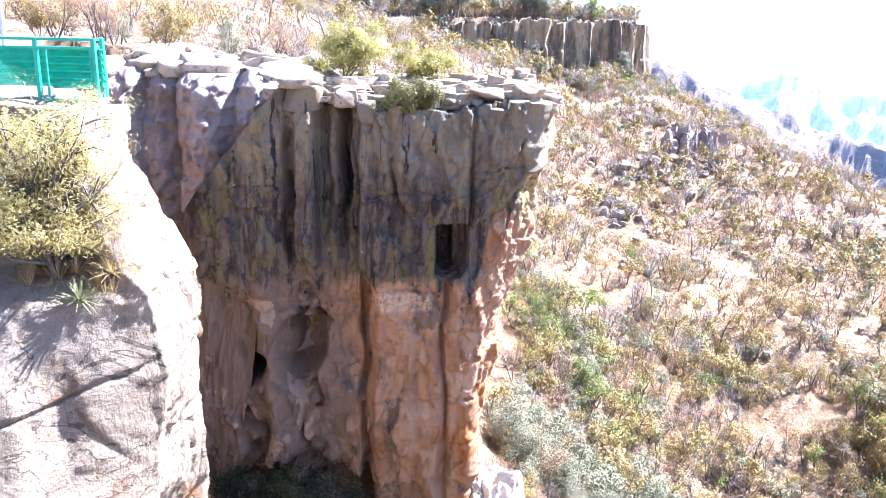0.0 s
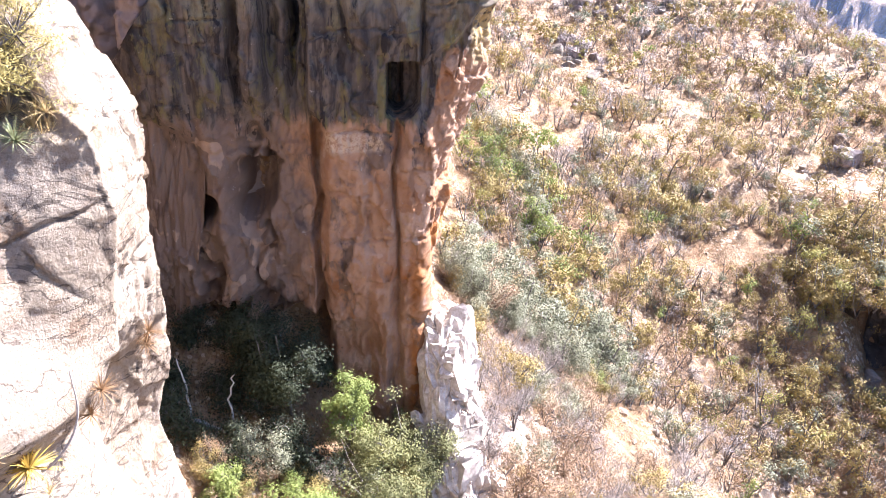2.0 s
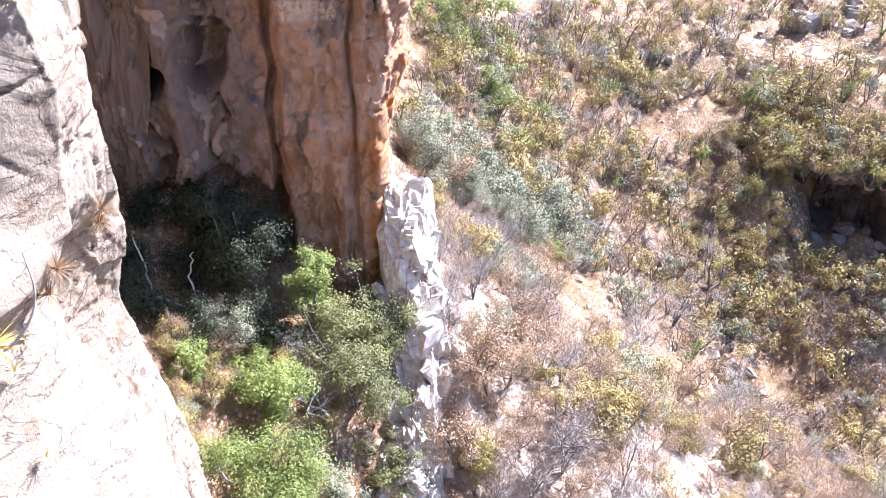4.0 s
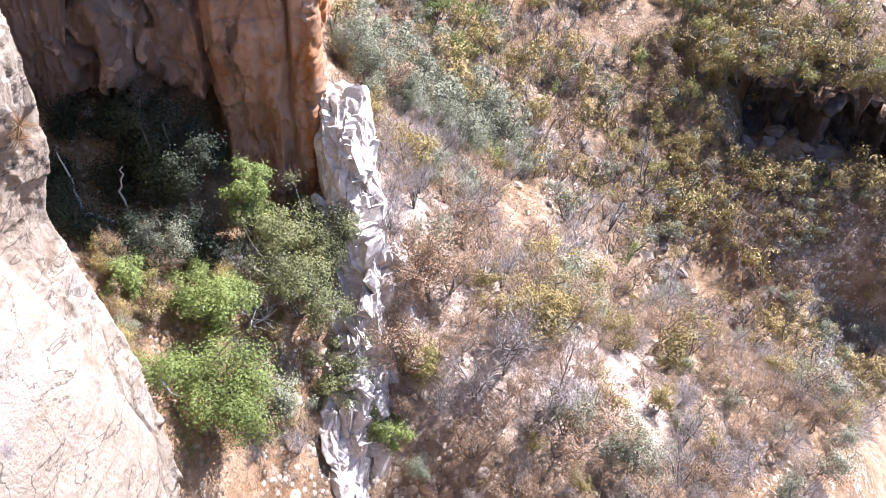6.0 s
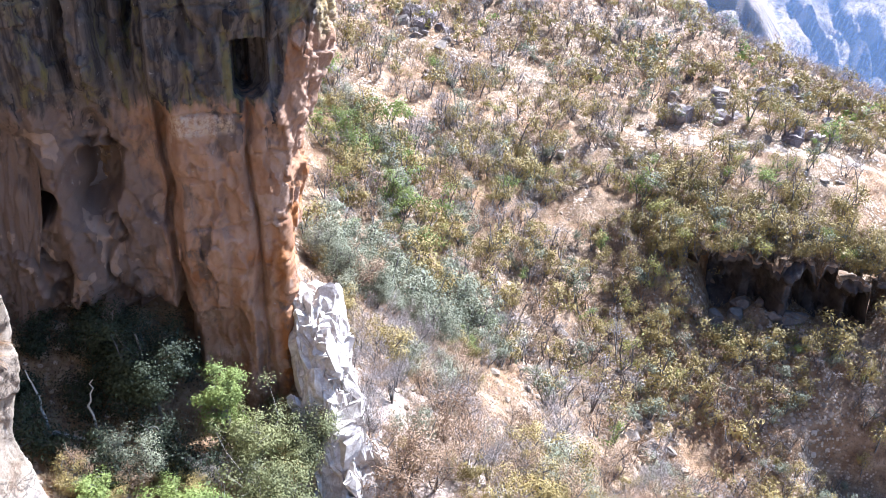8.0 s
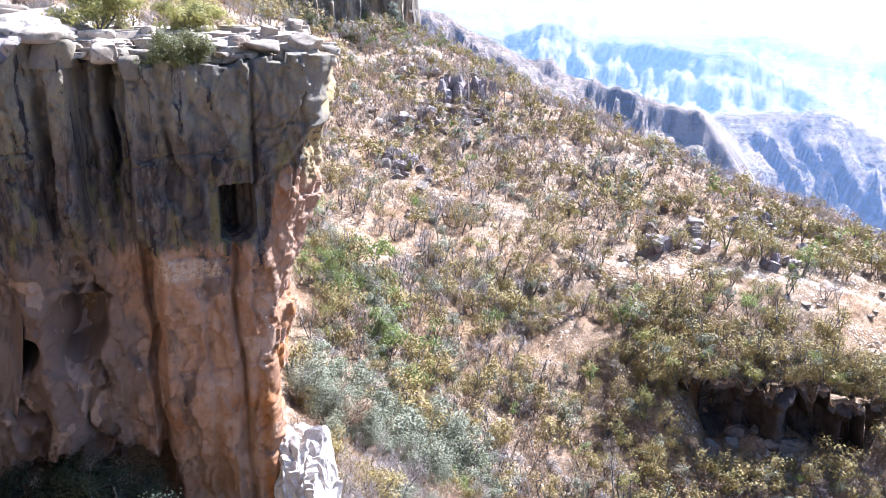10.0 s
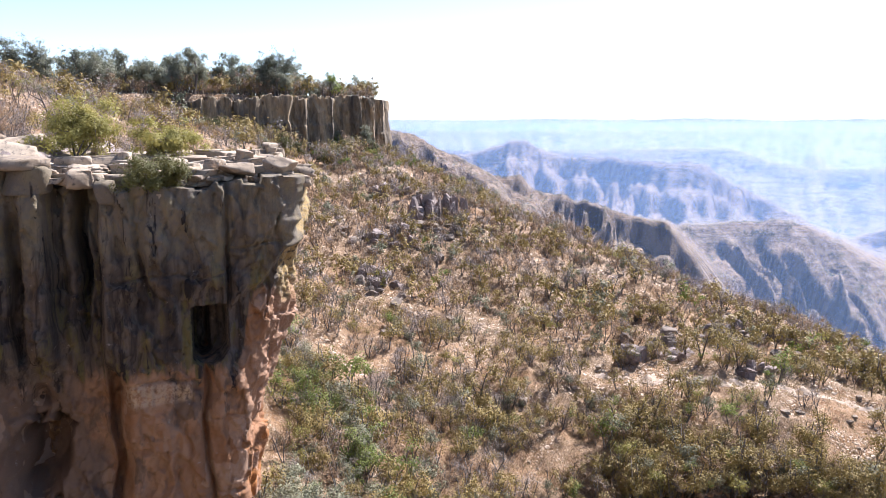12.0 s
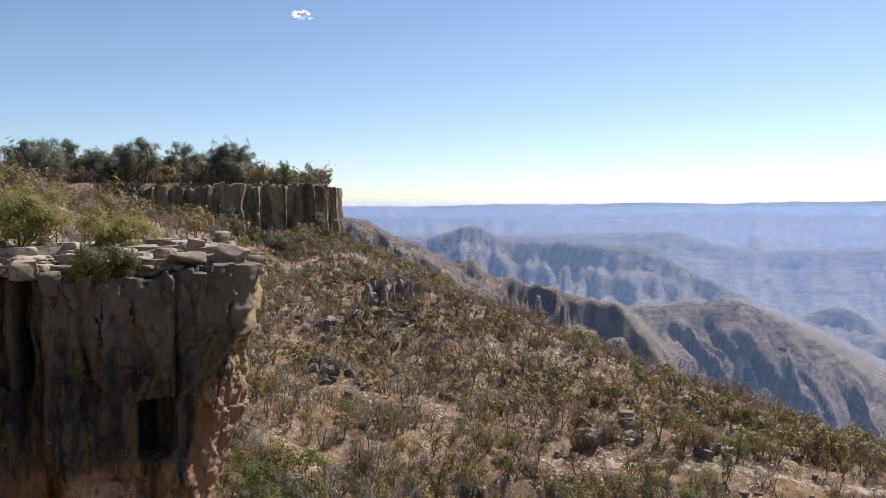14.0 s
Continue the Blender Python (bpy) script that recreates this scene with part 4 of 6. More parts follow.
def slab_shape(size, seed, sub=3):
    """A flat block: level top and bottom, broken upright sides, worn edges."""
    v, f = ICO[sub]
    gen = np.random.default_rng(5000 + seed)
    p = np.sign(v) * np.abs(v) ** 0.42
    for _ in range(7):
        a = gen.uniform(0, 6.28)
        n = np.array([math.cos(a), math.sin(a), gen.uniform(-0.25, 0.25)])
        n /= np.linalg.norm(n)
        p = p - np.maximum(p @ n - gen.uniform(0.55, 0.95), 0)[:, None] * n
    k = 1 + 0.10 * fbm(v[:, 0] * 2 + seed * 7.3, v[:, 1] * 2, v[:, 2] * 3, 4, 130 + seed % 50)
    return p * k[:, None] * np.array(size) * 0.56, f


def slab(name, at, size, seed, label, group="", turn=0.0, tilt=0.0, material=None):
    ob = part(name, mesh_from(name, *slab_shape(size, seed, 3)), material or PALE)
    ob.matrix_basis = pose(*at, tilt, tilt * 0.5, turn)
    return tagged(ob, label, "rock", group)


def rock(name, at, size, seed, label, group="", turn=0.0, tilt=0.0, sub=3, boxy=0.62, material=None, rough=0.16):
    v, f = rock_shape(size, seed, sub, boxy, rough)
    ob = part(name, mesh_from(name, v, f, material is not OUTCROP), material or PALE)
    ob.matrix_basis = pose(*at, tilt, tilt * 0.5, turn)
    return tagged(ob, label, "rock", group)


def joined_rocks(name, rows, label, sub=2, boxy=0.6):
    """Many small stones in one mesh: place, size."""
    vs, fs, n = [], [], 0
    for k, (x, y, z, sx, sy, sz) in enumerate(rows):
        v, f = rock_shape((sx, sy, sz), k % 23, sub, boxy, 0.3)
        a = k * 2.399
        c, s = math.cos(a), math.sin(a)
        v = np.stack([v[:, 0] * c - v[:, 1] * s + x, v[:, 0] * s + v[:, 1] * c + y, v[:, 2] + z], 1)
        vs.append(v)
        fs.append(f + n)
        n += len(v)
    return tagged(part(name, mesh_from(name, np.concatenate(vs), np.concatenate(fs), False), PALE), label, "rock", kind="stuff")


# flat slabs that cap the promontory, stepping up from its edge
slab_rng = np.random.default_rng(21)
k = 0
SLAB = "flat weathered sandstone-coloured slab on the cliff top"
spots = []
for k in range(900):
    big = k < 260
    x, y = slab_rng.uniform(-9.5, 5.9), 46.1 + 16.5 * slab_rng.random() ** 1.7
    w = slab_rng.uniform(1.3, 2.9) if big else slab_rng.uniform(0.5, 1.2)
    if y < 46.6 and -3.6 < x < -1.0 or x < -7.5 and y < 47:
        continue
    if any((x - a) ** 2 + ((y - b) * 1.3) ** 2 < (0.42 * (w + c)) ** 2 for a, b, c in spots):
        continue
    spots.append((x, y, w))
    h = float(np.clip(w * slab_rng.uniform(0.26, 0.42), 0.22, 0.85))
    z = -3.75 + 0.75 * (1 - math.exp(-(y - 45.6) / 3.2)) + slab_rng.uniform(-0.12, 0.16)
    slab("rock_slab", (x, y, z), (w * 1.25, w * slab_rng.uniform(0.75, 1.2), h), k, SLAB, "cap slabs", slab_rng.uniform(-50, 50), slab_rng.uniform(-7, 7), SLAB_ROCK)
    if slab_rng.random() < 0.3:
        slab("rock_slab", (x + slab_rng.uniform(-0.3, 0.3), y + slab_rng.uniform(0, 0.5), z + h * 0.75), (w * slab_rng.uniform(0.4, 0.8), w * 0.6, h * 0.8), k + 1000, SLAB, "cap slabs", slab_rng.uniform(-40, 40), slab_rng.uniform(-8, 8), SLAB_ROCK)
rock("boulder", (4.95, 46.6, -2.9), (2.0, 1.7, 1.15), 5, "rounded pale boulder perched at the cliff tip", "", 10, 4, 4, 1.0, SLAB_ROCK)
slab("rock_slab", (5.75, 47.2, -3.75), (1.3, 2.4, 0.6), 11, SLAB, "cap slabs", 15, 3, SLAB_ROCK)
rock("boulder", (2.4, 46.2, -2.95), (1.9, 1.7, 0.75), 8, "rounded pale boulder on the cliff edge", "", 5, 3, 3, 0.62, SLAB_ROCK)
for at, size in (((-8.5, 45.9, -2.55), (2.3, 2.2, 0.6)), ((-8.4, 45.9, -3.4), (2.0, 2.0, 1.4)), ((-5.75, 45.9, -3.4), (1.5, 1.7, 0.9)), ((-4.5, 45.4, -4.1), (1.2, 1.4, 1.1)), ((-2.0, 45.2, -4.5), (1.0, 0.8, 0.7))):
    k += 1
    slab("cap_block", at, size, k, "squared grey block resting on a rock column", "column caps", slab_rng.uniform(-10, 10), 2, WALL if size[2] > 1 else SLAB_ROCK)
# stacked blocks of the set-back cliff
for i in range(46):
    x = slab_rng.uniform(-24, -9.5)
    y = slab_rng.uniform(52.5, 62)
    w = slab_rng.uniform(1.2, 3.6)
    rock("rock_block", (x, y, -2.8 + 0.13 * (y - 52.5) - 0.02 * (x + 12) + slab_rng.uniform(-0.2, 0.3)), (w * 1.2, w, w * slab_rng.uniform(0.45, 0.7)), i + 40, "pale squared block of the broken cliff top", "broken blocks", slab_rng.uniform(0, 60), slab_rng.uniform(-6, 6), 3, 0.55, SLAB_ROCK, 0.3)
for x, y, z, w, h in ((-21.5, 54.0, -3.2, 3.2, 1.2), (-18.4, 54.2, -3.2, 2.8, 1.0), (-15.6, 53.8, -3.0, 2.4, 1.1), (-12.8, 53.6, -2.9, 2.2, 1.0)):
    k += 1
    slab("rock_block", (x, y, z), (w, 3.0, h), k, "large pale joint block of the set-back cliff", "broken blocks", slab_rng.uniform(-12, 12), 3, SLAB_ROCK)


# bright craggy rib that runs down from the foot of the promontory
RIB = plain_material("bleached_rib_rock", (0.29, 0.24, 0.20), (0.56, 0.49, 0.42), 2.2, 0.92, 0.6, 0.12)


def make_rib():
    line = np.array([(3.6, 46.0, -28.6), (3.9, 44.4, -30.5), (4.1, 42.3, -33.4), (4.8, 39.3, -36.8), (4.9, 36.6, -39.4), (3.3, 33.3, -42.4), (1.9, 30.2, -45.0), (0.8, 26.5, -49.0)])
    kn = np.linspace(0, 1, len(line))
    gen = np.random.default_rng(44)
    rib = tagged(new("rock_rib"), "bright craggy rock rib below the cliff foot", "cliff", kind="structure")
    for i in range(100):
        u = (i + gen.uniform(0, 1)) / 100
        c = np.array([np.interp(u, kn, line[:, j]) for j in range(3)])
        side = gen.uniform(-1, 1)
        half = np.interp(u, (0, 0.12, 0.3, 0.6, 1), (0.6, 1.1, 1.2, 2.6, 2.2))
        w = gen.uniform(1.5, 3.2)
        size = (w, w * gen.uniform(0.9, 1.3), gen.uniform(3.5, 6.5))
        v, f = rock_shape(size, 700 + i, 4, 0.42, 0.22)
        out = v / (np.linalg.norm(v * np.array([1, 1, 0.35]), axis=1)[:, None] + 0.1)
        v = v + (0.2 * facet(v[:, 0] * 1.8 + i, v[:, 2] * 0.55 + v[:, 1] * 0.5, 143) + 0.12 * facet(v[:, 0] * 4 + i, v[:, 2] * 1.6 + v[:, 1], 144))[:, None] * out * np.array([1, 1, 0.3])
        ob = part("crag", mesh_from("crag", v, f, False), RIB, rib)
        ob.matrix_basis = pose(c[0] + side * half, c[1] + gen.uniform(-0.3, 0.3), c[2] - 1.1 * abs(side) * half - 0.6, -36 + gen.uniform(-9, 9), gen.uniform(-8, 8) + 9 * side, gen.uniform(-25, 25))
    for i in range(110):
        u = gen.uniform(0.02, 0.98)
        c = np.array([np.interp(u, kn, line[:, j]) for j in range(3)])
        side = gen.uniform(-1.3, 1.3)
        half = np.interp(u, (0, 0.12, 0.3, 0.6, 1), (0.7, 1.2, 1.5, 2.8, 2.6))
        w = gen.uniform(0.5, 1.3)
        v, f = rock_shape((w, w * gen.uniform(0.7, 1.2), gen.uniform(1.2, 3.0)), 900 + i, 3, 0.4, 0.3)
        v = v + 0.1 * facet(v[:, 0] * 3 + i, v[:, 2] * 1.5 + v[:, 1], 147)[:, None] * np.sign(v)
        ob = part("crag", mesh_from("crag", v, f, False), RIB, rib)
        ob.matrix_basis = pose(c[0] + side * half, c[1] + gen.uniform(-0.8, 0.3), c[2] - 0.9 * abs(side) * half + 1.0 - 0.5 * abs(side), -36 + gen.uniform(-25, 25), gen.uniform(-25, 25), gen.uniform(-60, 60))


make_rib()


def scatter_xy(n, az0, az1, r0, r1, gen):
    a = np.radians(gen.uniform(az0, az1, n))
    r = np.sqrt(gen.uniform(r0 ** 2, r1 ** 2, n))
    return np.sin(a) * r, np.cos(a) * r


def clear_of_cliffs(x, y, margin=1.5):
    return inside(EDGE, x, y) < np.where(y > 72, 9.0, -margin)


scree_rng = np.random.default_rng(31)
for band_rows in ((1900, 6, 52, 30, 110, 0.35), (1000, 8, 50, 110, 300, 0.8)):
    n, a0, a1, r0, r1, big = band_rows
    x, y = scatter_xy(n, a0, a1, r0, r1, scree_rng)
    keep = clear_of_cliffs(x, y, 2) & (fbm(x / 12, y / 12, 0, 3, 150) > -0.15)
    x, y = x[keep], y[keep]
    z = land_height(x, y)
    s = big * np.exp(scree_rng.normal(0, 0.5, len(x)))
    joined_rocks("scree", [(a, b, c + 0.1 * d, d * 1.4, d * 1.1, d * 0.8) for a, b, c, d in zip(x, y, z, s)], "scattered pale stones and scree on the dry slope", 1)
# dark broken outcrops along the hillside
out_rng = np.random.default_rng(33)
for cx, cy, n, spread, size in ((72, 81, 16, 9, 3.2), (84, 127, 14, 6, 4.0), (103, 116, 9, 5, 3.0), (60, 193, 18, 9, 4.5), (74, 228, 22, 8, 5.5), (88, 212, 10, 6, 4.5), (46, 176, 10, 8, 3.6), (46, 65, 6, 4, 2.4), (53, 68, 2, 1, 3.4), (39, 77, 4, 2.5, 3.2), (118, 128, 12, 7, 4), (30, 128, 9, 7, 2.6), (36, 152, 8, 7, 3.0)):
    for i in range(n):
        x, y = cx + out_rng.normal(0, spread * 0.6), cy + out_rng.normal(0, spread * 0.45)
        w = size * out_rng.uniform(0.3, 1.1)
        z = float(land_height(np.array([x]), np.array([y]))[0])
        rock("outcrop_boulder", (x, y, z + 0.1 * w), (w, w * 0.8, w * out_rng.uniform(0.45, 0.9)), int(out_rng.integers(0, 900)), "grey weathered outcrop rock on the scrub hillside", "hillside outcrops", out_rng.uniform(0, 180), out_rng.uniform(-22, 22), 3, 0.42, OUTCROP, 0.2)


# upright crags that break out of the hillside
crag_rng = np.random.default_rng(35)
for cx, cy, n, sx, sy, low, tall, wide in ((65, 203, 17, 8.5, 3.0, 5, 12, 3.6), (47, 184, 12, 5.0, 4.5, 2.5, 5.5, 3.2), (82, 120, 13, 6.5, 2.6, 2.5, 6.0, 3.4), (94, 107, 7, 4.0, 1.6, 1.6, 3.4, 2.6), (104, 130, 8, 5, 2.5, 2.0, 4.5, 3.2), (58, 228, 8, 6, 3, 3, 7, 3.5), (38, 160, 8, 4, 3.5, 1.8, 4.0, 2.6)):
    for i in range(n):
        x, y = cx + crag_rng.uniform(-sx, sx), cy + crag_rng.uniform(-sy, sy)
        h, w = crag_rng.uniform(low, tall), wide * crag_rng.uniform(0.6, 1.25)
        v, f = rock_shape((w, w * 0.9, h), 1200 + int(crag_rng.integers(0, 900)), 4, 0.4, 0.3)
        v = v + (0.3 * facet(v[:, 0] / 1.2 + i, v[:, 2] / 3.0 + v[:, 1], 145) + 0.12 * facet(v[:, 0] / 0.5 + i, v[:, 2] / 0.9 + v[:, 1] / 0.7, 146))[:, None] * v / (np.abs(v) + 0.6) * np.array([1, 1, 0.2])
        z = float(land_height(np.array([x]), np.array([y]))[0])
        ob = part("crag", mesh_from("crag", v, f, False), COLUMN_ROCK)
        ob.matrix_basis = pose(x, y, z + 0.1 * h, crag_rng.uniform(-5, 5), crag_rng.uniform(-6, 6), crag_rng.uniform(0, 180))
        tagged(ob, "upright grey-brown crag breaking out of the scrub slope", "rock", "hillside crags")


# ---- plants ----
def tube(points, radii, sides=4):
    p = np.asarray(points, float)
    d = np.gradient(p, axis=0)
    d /= np.linalg.norm(d, axis=1)[:, None] + 1e-9
    ref = np.array([0.31, 0.87, 0.38])
    e1 = np.cross(d, ref)
    e1 /= np.linalg.norm(e1, axis=1)[:, None] + 1e-9
    e2 = np.cross(d, e1)
    a = np.arange(sides) * 2 * math.pi / sides
    v = p[:, None] + np.asarray(radii)[:, None, None] * (np.cos(a)[None, :, None] * e1[:, None] + np.sin(a)[None, :, None] * e2[:, None])
    n = len(p)
    i, j = np.meshgrid(np.arange(n - 1), np.arange(sides), indexing="ij")
    a0, a1 = i * sides + j, i * sides + (j + 1) % sides
    return v.reshape(-1, 3), np.stack([a0, a1, a1 + sides, a0, a1 + sides, a0 + sides], 2).reshape(-1, 3)


def leaves(centres, length, width, gen, outward=None, face=None):
    """One small three-cornered leaf or twig at each centre; face: the way the blades look."""
    n = len(centres)
    if face is not None:
        nrm = face + gen.normal(0, 0.42, (n, 3))
        d = np.cross(nrm, gen.normal(size=(n, 3)))
        d /= np.linalg.norm(d, axis=1)[:, None]
        s = np.cross(nrm, d)
    else:
        d = gen.normal(size=(n, 3))
        if outward is not None:
            d = d * 0.55 + outward
        d /= np.linalg.norm(d, axis=1)[:, None]
        s = np.cross(d, gen.normal(size=(n, 3)))
    s /= np.linalg.norm(s, axis=1)[:, None]
    ln = (length * gen.uniform(0.6, 1.3, n))[:, None]
    wd = (width * gen.uniform(0.6, 1.3, n))[:, None]
    v = np.stack([centres - d * ln / 2, centres + s * wd * 0.6 + d * ln * 0.1, centres + d * ln / 2], 1)
    return v.reshape(-1, 3), np.arange(n * 3).reshape(-1, 3)


def join(pieces):
    vs, fs, n = [], [], 0
    for v, f in pieces:
        vs.append(v)
        fs.append(f + n)
        n += len(v)
    return np.concatenate(vs), np.concatenate(fs)


def tree_shape(seed, height, spread, stems=3, leafn=450, leaf=(0.22, 0.12), twigs=0, base=0.35, upright=0.6, clump=0.4, sides=4, forks=2, boughs=5):
    """Several stems that fork twice; leaves in clumps at the tips. Returns wood and leaves."""
    gen = np.random.default_rng(seed)
    wood, tips = [], []
    for s in range(stems):
        a = gen.uniform(0, 6.28)
        out = spread * gen.uniform(0.25, 0.6) if stems > 1 else spread * 0.12
        top = np.array([math.cos(a) * out, math.sin(a) * out, height * gen.uniform(0.55, 0.8)])
        t = np.linspace(0, 1, 6 if forks else 3)
        bend = gen.normal(0, 0.05 * height, 3)
        p = t[:, None] * top + np.sin(t * 3.14)[:, None] * bend
        wood.append(tube(p, 0.03 * height * (1 - 0.7 * t) / math.sqrt(stems) + 0.01, sides))
        for b in range(boughs if stems > 1 else 18):
            tb = gen.uniform(base, 1.0)
            start = np.array([np.interp(tb, t, p[:, i]) for i in range(3)])
            a2 = gen.uniform(0, 6.28)
            ln = spread * gen.uniform(0.3, 0.65) * (1.25 - 0.6 * tb)
            end = start + np.array([math.cos(a2) * ln, math.sin(a2) * ln, height * upright * gen.uniform(0.08, 0.4)])
            tt = np.linspace(0, 1, 4 if forks else 3)
            q = start + tt[:, None] * (end - start) + np.sin(tt * 3.14)[:, None] * gen.normal(0, 0.07 * spread, 3)
            wood.append(tube(q, 0.010 * height * (1 - 0.75 * tt) + 0.006, 3))
            tips.append(end)
            tips.append(q[-2])
            for c in range(forks):
                e2 = end + gen.normal(0, 0.2 * spread, 3) + np.array([0, 0, 0.05 * height])
                wood.append(tube(np.stack([q[-2], (q[-2] + e2) / 2 + gen.normal(0, 0.03 * spread, 3), e2]), (0.006 * height, 0.004 * height, 0.004), 3))
                tips.append(e2)
    tips = np.array(tips)
    w = gen.uniform(0.3, 1.4, len(tips))
    pick = gen.choice(len(tips), leafn, p=w / w.sum())
    c = tips[pick] + gen.normal(0, clump * spread * 0.33, (leafn, 3)) * np.array([1, 1, 0.75])
    c[:, 2] = np.maximum(c[:, 2], 0.05 * height)
    mid = np.array([0, 0, height * 0.45])
    outw = (c - mid) / (np.linalg.norm(c - mid, axis=1)[:, None] + 1e-6)
    lobe = c - tips[pick]
    lobe = lobe / (np.linalg.norm(lobe, axis=1)[:, None] + 1e-6)
    foliage = [leaves(c, leaf[0], leaf[1], gen, None, 0.7 * lobe + 0.6 * outw + np.array([0, 0, 0.35]))]
    if twigs:
        pick = gen.choice(len(tips), twigs)
        c = tips[pick] + gen.normal(0, clump * spread * 0.3, (twigs, 3))
        c[:, 2] = np.maximum(c[:, 2], 0.1 * height)
        outw = (c - mid) / (np.linalg.norm(c - mid, axis=1)[:, None] + 1e-6)
        foliage.append(leaves(c, 0.75, 0.035, gen, outw + np.array([0, 0, 0.5])))
    return join(wood), join(foliage)


LEAF_CHUTE = leaf_material("dusky_green_leaves", (0.07, 0.072, 0.028), (0.23, 0.22, 0.085), 0.3)
# leaf colour darkened so that the alcove reads as deep shade
LEAF_SHADE = leaf_material("shade_darkened_leaves", (0.012, 0.016, 0.008), (0.04, 0.046, 0.02), 0.15)
# kinds of scrub: leaf material, label, leaves, leaf size, twigs
SCRUB = {
    "grey_shrub": (TWIG, "leafless grey shrub of fine bare twigs on the slope", 150, (0.2, 0.09), 330),
    "brown_shrub": (LEAF_BROWN, "small tree with sparse dry russet leaves on pale ground", 330, (0.22, 0.11), 160),
    "olive_shrub": (LEAF_OLIVE, "dusty olive-green scrub oak on the dry hillside", 560, (0.26, 0.15), 0),
    "grey_green_shrub": (LEAF_GREY, "dense grey-green bush on the slope", 640, (0.26, 0.15), 0),
    "green_shrub": (LEAF_GREEN, "fresh green leafy tree on the dry hillside", 620, (0.26, 0.15), 0),
    "yellow_shrub": (LEAF_YELLOW, "yellow-green leafy shrub on the hillside", 520, (0.24, 0.13), 0),
}
PROTO = {}
for n, (kind, (mat, label, ln, lsize, tw)) in enumerate(SCRUB.items()):
    for v in range(4):
        seed = 300 + n * 10 + v
        wood, fol = tree_shape(seed, 3.0 + 0.35 * v, 1.9, 3 + v % 2, int(ln * 4.2), (lsize[0] * 0.58, lsize[1] * 0.78), tw * 2, 0.3, 0.7, 0.40 if kind != "grey_green_shrub" else 0.5, 3, 1, 4)
        a, b = mesh_from("trunk", *wood), mesh_from("crown", *fol)
        a.materials.append(BARK)
        b.materials.append(mat)
        wl, fl = tree_shape(seed, 3.0 + 0.35 * v, 1.9, 2, max(int(ln / 1.5), 170), (lsize[0] * 0.92, lsize[1] * 1.2), tw // 4, 0.3, 0.7, 0.45, 3, 0, 3)
        wk, fk = tree_shape(seed, 3.0 + 0.35 * v, 1.9, 2, max(int(ln / 4.8), 70), (lsize[0] * 1.8, lsize[1] * 2.4), tw // 8, 0.3, 0.7, 0.5, 3, 0, 2)
        PROTO[kind, v] = (a, b, wl, fl, wk, fk)


def plant(kind, v, at, turn, scale, group="", label="", name=""):
    a, b = PROTO[kind, v][:2]
    ob = thing(name or kind, at, label or SCRUB[kind][1], "shrub", group or "hillside scrub", "", turn, scale)
    part("trunk", a, None, ob)
    part("crown", b, None, ob)
    return ob


def kinds_at(x, y, gen):
    """Which scrub grows where: brown and bare by the near slope, grey-green in the thicket, olive on the spur."""
    near = band(x, 4, 48, 6) * band(y, 20, 62, 6)
    thicket = np.exp(-(((x - 16.5) / 12) ** 2 + ((y - 71) / 7.5) ** 2) ** 2)
    spur = band(x, 45, 130, 10) * band(y, 70, 128, 10)
    green = np.exp(-(((x - 15) / 5) ** 2 + ((y - 99) / 9) ** 2))
    n1, n2 = fbm(x / 14, y / 14, 0, 2, 200), fbm(x / 11, y / 11, 3, 2, 201)
    flat = np.ones(len(x))
    w = np.stack([0.9 + 0.9 * n1, 1.3 + 0.9 * n2, 0.65 - 0.5 * n1, 0.25 - 0.3 * n2, 0.03 * flat, 0.04 * flat], 1).clip(0.02)
    for here, more in ((near, (1.4, 2.2, -0.2, 0.5, -0.06, -0.02)), (6 * thicket, (0, 0, 0.15, 2, 0.05, 0)), (spur, (0, 0, 1.9, 0.2, 0.12, 0.3)), (green, (0, 0, 1, 2, 2.5, 0.5))):
        w = w + here[:, None] * np.array(more)
    w = w.clip(0.01).cumsum(1)
    pick = (gen.random(len(x))[:, None] * w[:, -1:] > w).sum(1)
    return [list(SCRUB)[k] for k in pick]


